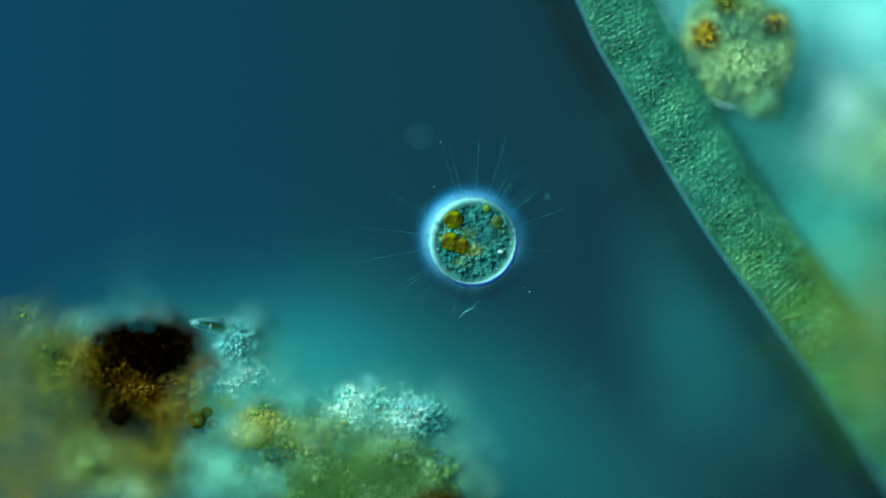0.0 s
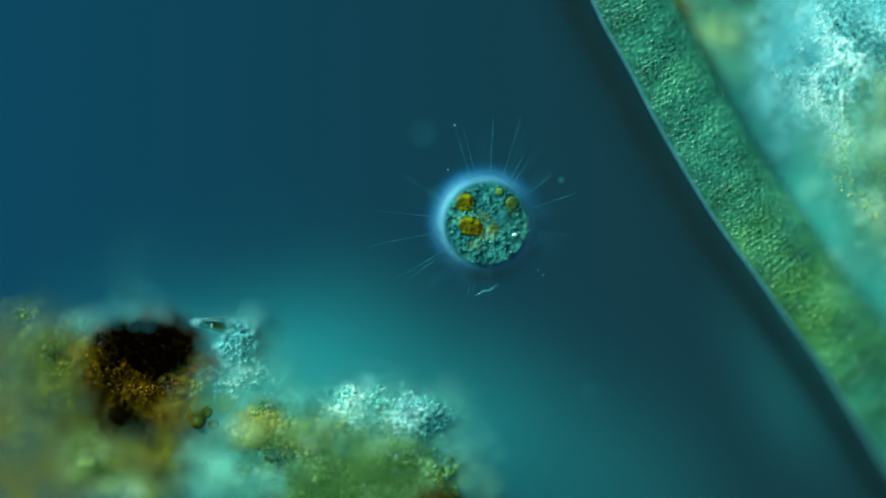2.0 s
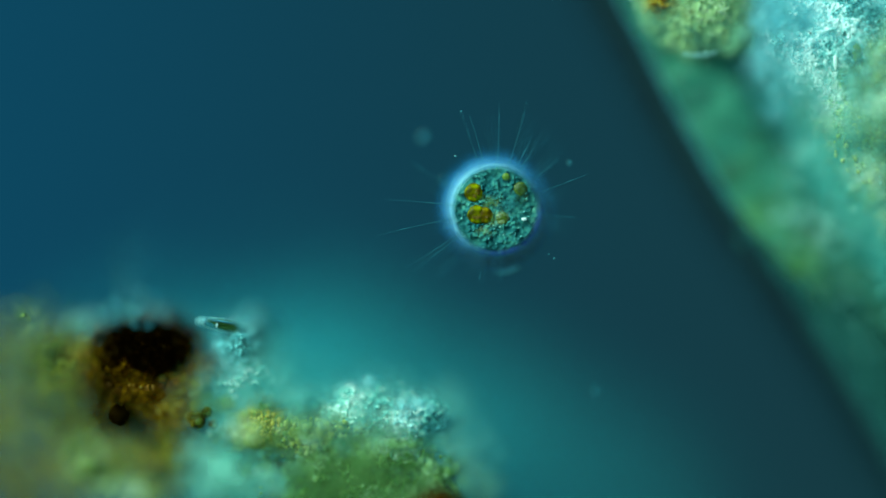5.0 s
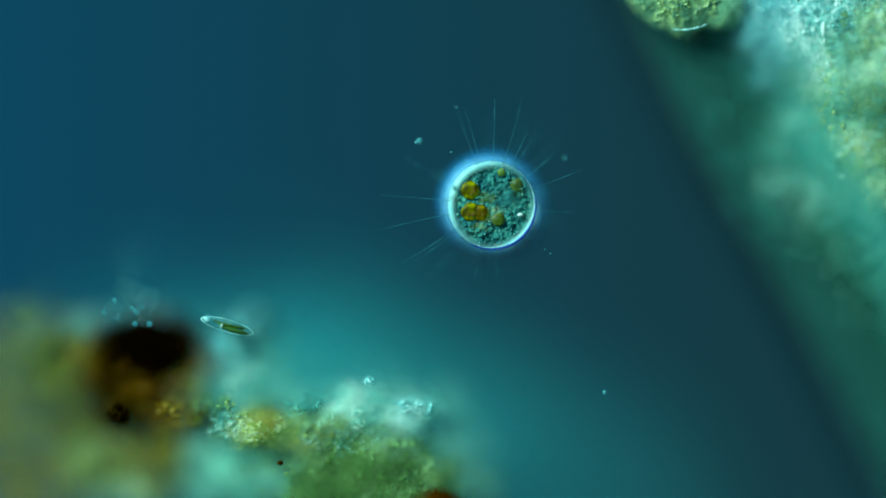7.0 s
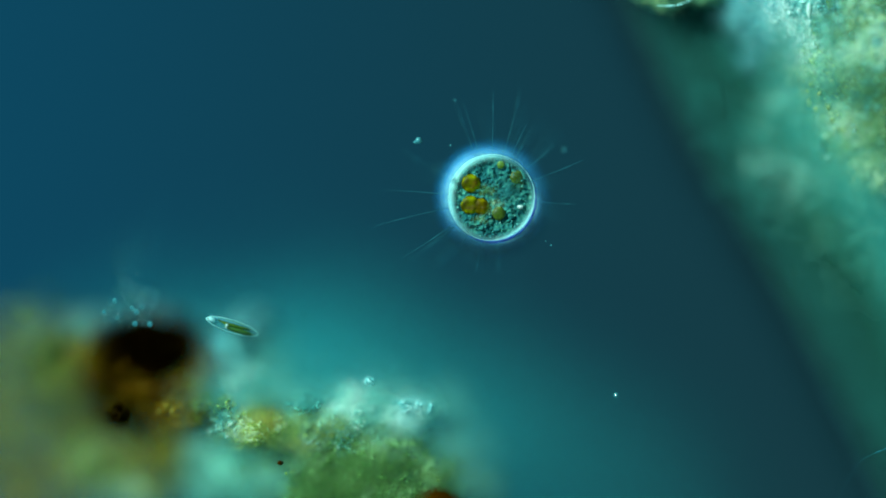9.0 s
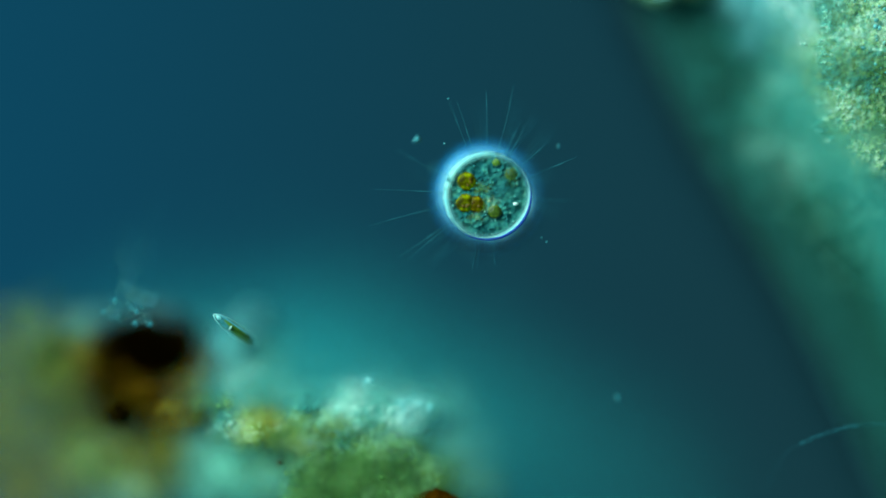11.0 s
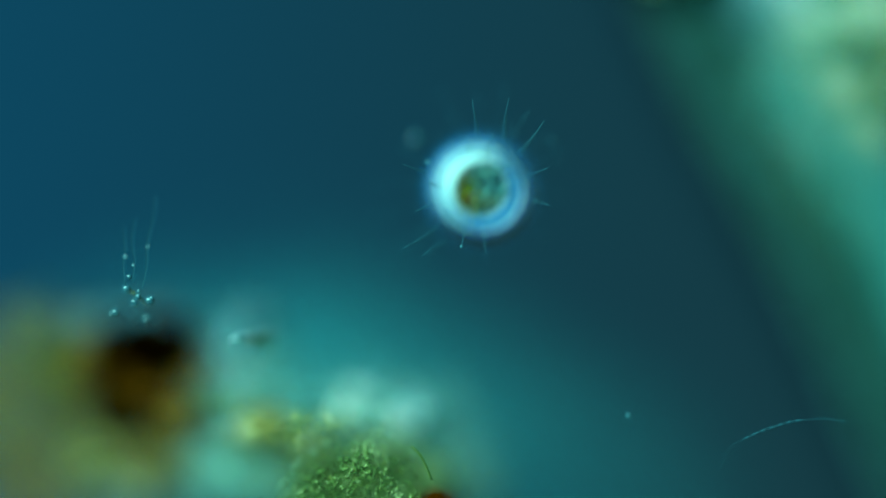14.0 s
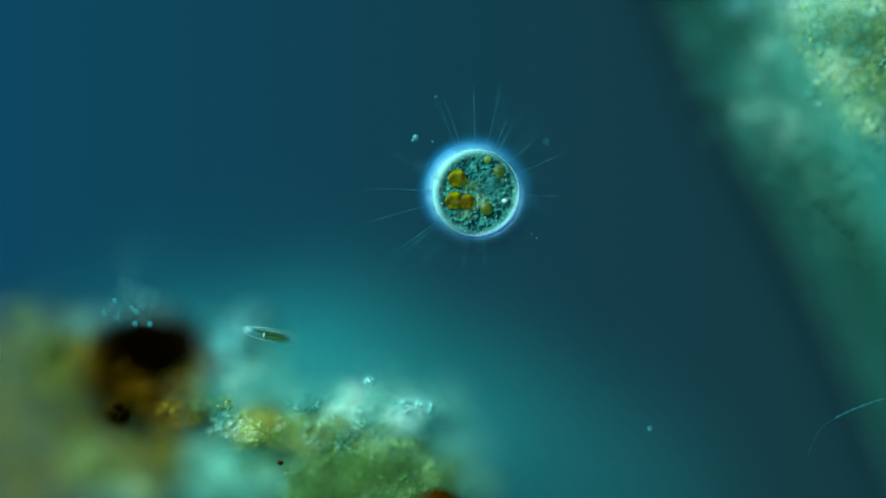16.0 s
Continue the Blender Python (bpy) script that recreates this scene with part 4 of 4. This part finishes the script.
        part("floc", grains("floc", s, r, m), ob, kind="stuff")
    for x, y, r in ((1488, 133, 2.4), (1528, 213, 2.2), (1452, 210, 1.8)):
        part("dark_speck", lump("dark_speck", x, y, r, r, 1, 1, BLACK, 0.3, 2, 2, x), ob, "black speck")
    part("crystal_sliver", lump("crystal_sliver", 1497, 262, 4, 14, 1, 1.0, WHITE, 0.1, 2, 3, 1.0), ob, "bright crystal sliver")
    part("small_diatom", lump("small_diatom", 1535, 245, 8, 17, 1, 2.0, OLIVE, 0.15, 2, 4, 2.0), ob, "olive diatom")
    return ob


def haze():
    """A thin drift that crosses the filament's lower end and floats away."""
    ob = thing("olive_haze", "thin yellow-green drift of fine debris over the filament", "debris", P(1500, 640, 14))
    mist("haze_layer", ob, 20, 0, 190, 230, 0, 0.55, L_FERN, 811)
    mist("haze_layer", ob, 0, -60, 130, 170, 6, 0.5, L_MURK, 819)
    mist("pale_layer", ob, 40, -330, 110, 190, -28, 0.6, L_HAZE, 823, label="paler yellowish layer")
    mist("pale_layer", ob, 30, -60, 120, 190, 2, 0.3, L_HAZE, 829, label="paler yellowish layer")
    return ob


def wisp():
    ob = thing("pale_wisp", "pale teal wisp of slime drifting beside the filament", "slime", P(1180, 500, 20))
    for i, (x, y, rx, ry, cover) in enumerate(((-60, -130, 100, 220, 0.13), (30, 60, 130, 240, 0.13), (120, 220, 170, 190, 0.12))):
        mist("wisp_layer", ob, x, y, rx, ry, -3 * i, cover, L_AQUA, 840 + 7 * i, 0.25, 1.25, 8.0, 130.0)
    return ob


def amoeba():
    ob = thing("granular_amoeba", "grainy yellow-green amoeba with brown food balls", "protist", P(1300, 80, 0))
    part("body", lump("body", 10, 6, 102, 104, -11, 7, AMOEBA_SKIN, 0.14, 1.6, 5, 9.0), ob)
    part("trailing_tip", lump("trailing_tip", 50, 86, 44, 48, -11, 6, AMOEBA_SKIN, 0.14, 1.6, 4, 5.0), ob)
    part("grainy_skin", film("grainy_skin", 4, 4, 92, 96, -6, 3.5, 0.7, L_AMOEBA, 640, wobble=0.3, soft=0.25, deep=0.8), ob, kind="stuff")
    for x, y, rx, ry, cover, m in ((-44, -10, 44, 40, 0.6, L_BROWN), (-12, -70, 40, 30, 0.5, L_OLIVE), (66, -40, 36, 30, 0.45, L_BROWN), (40, 30, 60, 50, 0.35, L_SUNNY)):
        part("food_patch", film("food_patch", x, y, rx, ry, -4, 2, cover, m, int(650 + x), soft=1.0), ob, "brown and olive food", kind="stuff")
    arc = np.radians(np.linspace(88, 124, 30))
    part("cell_wall", tube("cell_wall", [L(10 + 104 * math.cos(a), 4 + 106 * math.sin(a), -5) for a in arc], (0.4 + 1.5 * np.sin(np.linspace(0, math.pi, 30)) * (0.6 + 0.4 * np.sin(np.linspace(0, 23, 30)))) * PX, RIM, 8, 0.7), ob, "bright edge of the cell wall")
    for x, y, rr, m in ((-50, -20, 26, FOOD), (-14, 22, 19, FOOD), (72, -45, 16, FOOD), (-15, -75, 22, GOLD), (20, -20, 14, OLIVE), (60, 30, 12, OLIVE)):
        part("food_ball", lump("food_ball", x, y, rr, rr, -6.8, rr * 0.15, m, 0.3, 2.2, 4, x), ob)
    return ob


def swimmer():
    ob = thing("swimming_ciliate", "pale blue oval ciliate swimming across open water", "protist", P(480, -120, 28))
    part("body", lump("body", 0, 0, 34, 62, 0, 9, GHOST, 0.08, 1.5, 4, 3.0), ob)
    part("nucleus", lump("nucleus", 4, -6, 14, 18, 2, 4, GHOST, 0.1, 2, 3, 1.0), ob)
    return ob


def small_drifters():
    out = {}
    out["bead"] = thing("drifting_bead", "small clear round bead drifting in open water", "particle", P(745, 245, 9), data=grains("drifting_bead", [(0, 0, 0), tuple(L(-6, 2))], [5.5 * PX, 3.5 * PX], BEAD, 3, 0.15))
    out["speck"] = thing("drifting_speck", "tiny dark speck drifting in open water", "particle", P(1070, 695, 12), data=grains("drifting_speck", [(0, 0, 0)], [4 * PX], BEAD, 3, 0.15))
    c = curve_points(((-22, 22, 0), (-10, 10, 0), (2, 6, 0), (8, -4, 0), (14, -8, 0)), 16)
    out["bact"] = thing("wavy_bacterium", "pale wavy rod bacterium beside the round cell", "bacterium", P(835, 541, 0), data=tube("wavy_bacterium", [L(*p) for p in c], [0.8 * PX] * 4 + [2.2 * PX] * 12, BEAD, 8))
    c = curve_points(((-150, 130, -4), (-110, 45, 0), (-60, 20, 0), (0, 0, 0), (60, -6, 0), (100, 2, -2)), 40)
    rad = np.linspace(0.06, 0.6, 40)
    rad[16:30:2] = 1.9
    out["thread"] = thing("beaded_thread", "thin beaded bacterial thread in open water", "bacterium", P(1415, 740, 19), data=tube("beaded_thread", [L(*p) for p in c], rad * PX, THREAD, 6))
    return out


slime_mound()
skirt()
brown_clump()
floc("bacterial_floc", "pale cyan lacy floc of bacteria on the debris heap", 425, 612, ((150, 0, 0, 42, 52, -12, 1, 1.5, 4.5), (160, 20, -20, 30, 40, -25, -8, 2, 8)), PALE)
floc("bacterial_floc", "pale cyan lacy floc of bacteria over the green lump", 730, 730, ((330, 0, 0, 62, 36, -14, 1, 1.5, 5.5), (200, -110, 0, 80, 36, -20, -4, 1.5, 5), (60, -60, -30, 60, 40, -30, -14, 2, 5)), PALE)
floc("algal_ball", "yellow-green grainy ball of algae in the debris", 465, 755, ((900, 0, 0, 55, 42, -10, 2, 1.5, 5),), OCHRE)
floc("algal_ball", "lemon-green loose floc lying under the green lump", 560, 770, ((900, 0, 0, 110, 50, -16, 6, 1.5, 5),), LEMON)
floc("loose_floc", "small yellowish loose floc at the heap's rim", 42, 555, ((18, 0, 0, 24, 22, -8, 0, 1.2, 3), (30, 0, 0, 40, 30, -20, -6, 2, 4), (140, 50, 70, 50, 60, -20, -2, 1.2, 3.5)), GREEN)
debris_bed("olive_debris_bed", "olive crumbly debris bed round the brown clump", ((135, 670, 80, 85, -14, 4, 0.55, L_OLIVE), (105, 640, 65, 70, -10, 3, 0.4, L_OLIVE), (110, 620, 50, 40, -9, 2, 0.3, L_RUST), (180, 800, 120, 75, -18, 6, 0.5, L_OLIVE, 0.8, 1.0), (180, 730, 130, 130, -22, 6, 0.55, L_OLIVE, 0.8, 1.2), (270, 760, 130, 100, -20, 6, 0.5, L_BROWN, 0.8, 1.1), (70, 640, 90, 100, -10, 4, 0.22, L_MOSS, 0.9, 1.1), (95, 640, 50, 60, -3, 2, 0.3, L_OLIVE, 0.9, 1.0), (20, 720, 110, 140, -8, 2, 0.4, L_OLIVE, 0.9, 1.1), (150, 580, 50, 30, -3, 2, 0.2, L_PALE, 0.9, 1.1), (100, 720, 80, 70, -6, 2, 0.35, L_OLIVE, 0.9, 1.1), (42, 570, 60, 40, -7, 3, 0.17, L_LIME, 0.7, 1.0), (125, 735, 95, 100, -3, 3, 0.16, L_DUSK, 0.1, 1.2), (215, 730, 130, 90, -5, 3, 0.16, L_DUSK, 0.1, 1.2), (140, 650, 80, 70, -4, 2, 0.12, L_DUSK, 0.1, 1.2), (310, 810, 75, 70, -3, 3, 0.2, L_DUSK, 0.1, 1.2),
           (282, 822, 46, 70, -14, 8, 0.5, L_OLIVE), (285, 815, 36, 60, -16, 5, 0.35, L_OCHRE), (240, 565, 120, 20, -14, 4, 0.2, L_PALE), (150, 822, 46, 50, -12, 6, 0.5, L_LIME), (230, 870, 70, 34, -16, 5, 0.5, L_LIME)))
debris_bed("pale_debris_bed", "pale green crumbly debris bed by the green lump", ((590, 750, 180, 60, -12, 5, 0.6, L_PALE), (650, 735, 150, 46, -3, 3.5, 0.65, L_PALE), (462, 757, 60, 46, -4, 5, 0.65, L_LIME), (410, 835, 110, 85, -30, 10, 0.5, L_JADE, 0.1), (390, 850, 110, 70, -14, 3, 0.45, L_JADE, 0.1, 1.0), (470, 856, 110, 52, -3, 2, 0.3, L_JADE, 0.1, 1.0), (520, 812, 90, 56, -5, 3, 0.5, L_PALE, 0.6), (540, 800, 120, 60, -7, 6, 0.6, L_GREEN), (620, 790, 170, 70, -2, 2, 0.4, L_GREEN, 1.0, 0.9), (560, 740, 160, 50, -2, 2, 0.4, L_PALE, 1.0, 0.9), (690, 800, 110, 60, -1, 1, 0.35, L_PALE, 1.0, 1.0), (430, 690, 90, 60, -3, 2, 0.35, L_PALE, 1.0, 1.1), (620, 850, 150, 60, -2, 2, 0.35, L_MOSS, 1.0, 0.9), (500, 820, 130, 70, -22, 6, 0.7, L_PALE),
           (420, 640, 60, 60, -16, 6, 0.45, L_CYAN), (422, 612, 40, 48, -6, 6, 0.7, L_CYAN, 1.2), (730, 745, 75, 42, -4, 5, 0.4, L_CYAN), (560, 720, 80, 34, -5, 4, 0.35, L_PALE)))
debris_bed("upper_debris_shelf", "yellow-green crumbly debris shelf between clump and lump", ((455, 762, 80, 34, 4, 5, 0.45, L_LIME), (600, 765, 110, 44, 4, 5, 0.36, L_PALE), (375, 722, 40, 24, 5, 4, 0.5, L_LIME), (732, 722, 40, 20, 4, 5, 0.5, L_CYAN, 1.4), (540, 722, 38, 24, 5, 4, 0.45, L_PALE),
           (656, 676, 13, 10, 6, 3, 0.5, L_CYAN), (400, 752, 30, 34, 5, 4, 0.4, L_PALE), (540, 760, 130, 36, 15, 5, 0.34, L_LIME), (640, 745, 110, 30, 11, 4, 0.2, L_PALE)))
def soft_cover():
    ob = thing("slime_cover", "thin blue-green slime spread over the debris heap", "slime", P(0, 0, 0))
    for i, (x, y, rx, ry, z, cover, m) in enumerate(((610, 740, 220, 90, -12, 0.6, L_JADE), (430, 690, 110, 100, -12, 0.4, L_JADE), (520, 780, 170, 80, -10, 0.45, L_JADE), (730, 790, 130, 100, -12, 0.3, L_SEA),
                                                     (260, 570, 130, 40, -14, 0.3, L_JADE), (470, 660, 130, 80, 12, 0.14, L_JADE), (450, 720, 130, 80, -3, 0.3, L_JADE), (440, 830, 130, 80, -4, 0.7, L_JADE), (640, 790, 170, 70, -3, 0.38, L_JADE), (790, 830, 100, 80, -6, 0.5, L_JADE))):
        mist("cover_layer", ob, x, y, rx, ry, z, cover, m, 860 + 7 * i, 0.8, 1.25, 4.0, 22.0)


soft_cover()
green_lump()
dark_cells()
DIATOM = diatom()
cocci()
CELL, FOODS, FRINGES, CAP = heliozoan()
FILAMENT = filament()
VEIL = shade_veil()
CLOUD = cloud()
HAZE = haze()
WISP = wisp()
AMOEBA = amoeba()
SWIMMER = swimmer()
DRIFT = small_drifters()


def motions():
    """Everything that moves: seconds, plan x and y, height, turn."""
    def go(ob, rows):
        walk(ob, [(t, Matrix.Translation(P(x, y, z)) @ Matrix.Rotation(radians(a), 4, "Z")) for t, x, y, z, a in rows])
    go(CELL, ((0, 836, 427, -0.5, 0), (0.5, 841, 420, -1, 0), (1, 847, 412, -1.6, 0), (1.5, 854, 405, -1.9, 0), (2, 861, 397, -1.9, 0), (2.5, 868, 390, -1.9, 0), (3, 875, 383, -1.9, 0), (3.5, 881, 377, -1.9, 0), (4.2, 881, 373, -1.8, 1),
              (6.3, 870, 367, 7.5, 2), (7, 870, 363, 8, 2), (8, 871, 356, 8.5, 3), (9, 870, 350, 9, 3), (11.3, 860, 345, 10.5, 4), (12.5, 856, 340, 11, 4), (13.3, 854, 338, 11, 4), (14, 851, 336, 11, 4), (14.5, 848, 336, 11, 4), (15, 846, 339, 10.5, 5), (16, 842, 341, 9, 5)))
    inside = {"A": ((0, -34, -38, 0), (3, -38, -38, -0.5), (4.2, -38, -34, -0.3), (7.5, -36, -27, 0), (16, -30, -27, 0)),
              "B": ((0, -39, 1, 0), (3, -32, 4, 0.2), (7.5, -38, 11, 0), (16, -39, 11, 0)),
              "C": ((0, 44, -34, -1.2), (1, 44, -36, -0.5), (3, 46, -38, 0), (4.2, 44, -37, 0), (6.3, 46, -34, -1.2), (16, 46, -34, -1.5)),
              "D": ((0, 5, 15, -1.3), (3, 13, 4, -1.0), (4.2, 12, 10, -1.0), (6.3, 11, 24, -0.3), (7.5, 11, 27, 0), (16, 17, 31, 0)),
              "E": ((0, -19, 9, 0), (3, -20, 7, 0), (7.5, -20, 14, 0), (16, -17, 15, 0)),
              "F": ((0, 25, -58, -0.6), (7.5, 19, -57, -0.4), (16, 26, -56, -0.2))}
    for n, rows in inside.items():
        walk(FOODS[n], [(t, Matrix.Translation(Vector(L(x, y, z)))) for t, x, y, z in rows])
    for ob in FRINGES:
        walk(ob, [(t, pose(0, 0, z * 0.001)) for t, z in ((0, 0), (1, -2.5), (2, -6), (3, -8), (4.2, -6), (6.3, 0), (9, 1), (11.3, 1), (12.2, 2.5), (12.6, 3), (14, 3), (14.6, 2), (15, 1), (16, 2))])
    for ob in CAP:
        walk(ob, [(t, pose(0, 0, z * 0.001)) for t, z in ((0, -15), (9.2, -15), (10.6, -12), (11.3, -10), (11.8, -3), (12.4, 0), (14.2, 0), (14.6, -3), (15, -12), (15.4, -15), (16, -15))])
    go(DRIFT["bact"], ((0, 835, 541, 0, 0), (1, 847, 525, 0, -6), (2, 868, 508, 0, -14), (3, 888, 490, 0, -20), (4.2, 895, 481, 0, -24), (6.3, 910, 470, -16, -24), (9.2, 912, 490, -22, -24), (16, 900, 490, -25, -24)))
    go(DRIFT["bead"], ((0, 746, 242, 15, 0), (2, 750, 238, 15, 0), (4.2, 751, 240, 13, 0), (7, 743, 250, 9, 5), (9.2, 741, 249, 9, 10), (12.5, 737, 245, 9, 20), (16, 736, 244, 9, 30)))
    go(DRIFT["speck"], ((0, 1040, 690, 9, 0), (7, 1070, 695, 9, 0), (9, 1090, 700, 10, 0), (12.5, 1094, 714, 20, 0), (14.5, 1122, 743, 19, 0), (16, 1150, 759, 11, 0)))
    go(DRIFT["thread"], ((0, 1850, 820, 12, 0), (7, 1680, 792, 9, -4), (9, 1635, 776, 9, -4), (11.3, 1480, 752, 8, 0), (12.5, 1420, 742, 20, 0), (14, 1400, 746, 22, 0), (14.5, 1430, 735, 19, 4), (15, 1500, 718, 14, 4), (16, 1560, 706, 10, 2)))
    walk(DIATOM, [(t, Matrix.Translation(P(x, y, z)) @ pose(0, 0, 0, 0, tilt, a)) for t, x, y, z, a, tilt in (
        (0, 380, 576, -4, -6, 26), (4.2, 388, 575, -4, -6, 26), (5.2, 394, 576, 2, -12, 18), (6.3, 402, 577, 8, -16, 6), (7.5, 402, 577, 8.5, -16, 4), (9.2, 412, 578, 8.5, -18, 4), (11.3, 418, 588, 10, -36, 10), (12, 422, 600, 12, -27, 12), (12.5, 425, 605, 13, -14, 14),
        (13.5, 448, 603, 14, -2, 16), (14.5, 455, 596, 12, 2, 16), (15.2, 468, 591, 8, -8, 14), (16, 476, 593, 7.5, -12, 14))])
    hinge = Vector(L(1500, 744))
    path = ((0, 2, 0, -4, 0.3), (1, -4, -23, -4, -0.3), (2, -2, -42, -4.5, -0.5), (3, -4, -58, -6, -1.2), (3.6, 6, -67, -7, -0.8), (4.2, 16, -76, -9, -0.5), (6.3, -20, -112, -20, -4.5), (9, -40, -155, -21, -5.4),
            (11.3, -52, -190, -21, -5.6), (14, -70, -220, -21, -6.8), (16, -40, -240, -21, -7.4))
    for ob, level in ((FILAMENT, None), (VEIL, -13)):
        rows = []
        for t, x, y, z, a in path:
            turn = Matrix.Rotation(radians(a), 4, "Z")
            rows.append((t, Matrix.Translation(P(x, y, z if level is None else level) + hinge - turn @ hinge) @ turn))
        walk(ob, rows)
    go(HAZE, ((0, 1520, 640, 14, 0), (1, 1640, 600, 14, 0), (2, 1760, 560, 14, 0), (4.2, 1990, 480, 14, 0), (16, 2200, 300, 14, 0)))
    go(WISP, ((0, 1165, 480, 20, 0), (0.5, 1195, 500, 10, 0), (1, 1240, 510, -8, 0), (2, 1370, 500, -34, 0), (3, 1500, 480, -45, 0), (4.2, 1620, 450, -55, 0), (16, 2300, 400, -90, 0)))
    go(CLOUD, [(t, x, y, z, 0) for t, x, y, z in ((0, 0, 0, -24), (0.5, -3, -25, -18), (1, -3, -50, -9), (1.5, -4, -72, -3), (2.5, -10, -102, 0), (4.2, -16, -130, 0), (6.3, -28, -192, 5), (9, -65, -243, 7), (11.5, -64, -279, 3), (12.5, -65, -290, -4), (14, -68, -309, -6), (15, -72, -321, 3), (16, -80, -338, 6))])
    go(AMOEBA, ((0, 1300, 80, 0, 0), (0.5, 1288, 66, -3, 0), (1.5, 1262, 40, -8, 5), (3.5, 1225, 10, -6, 10), (4.2, 1222, 0, -4, 15), (6.3, 1214, -30, 11, 25), (7, 1194, -52, 12, 25), (8, 1180, -73, 12, 25), (9, 1166, -94, 12, 25), (11.5, 1150, -112, 8, 25), (16, 1150, -160, 8, 25)))
    go(SWIMMER, ((0, 900, -500, 28, -25), (2, 620, -130, 28, -25), (2.5, 450, 10, 28, -40), (3, 300, 130, 28, -25), (3.5, 165, 295, 26, -25), (4, 75, 470, 24, -25), (4.2, 40, 530, 24, -25), (5, -120, 780, 24, -25), (16, -400, 1300, 24, -25)))


motions()
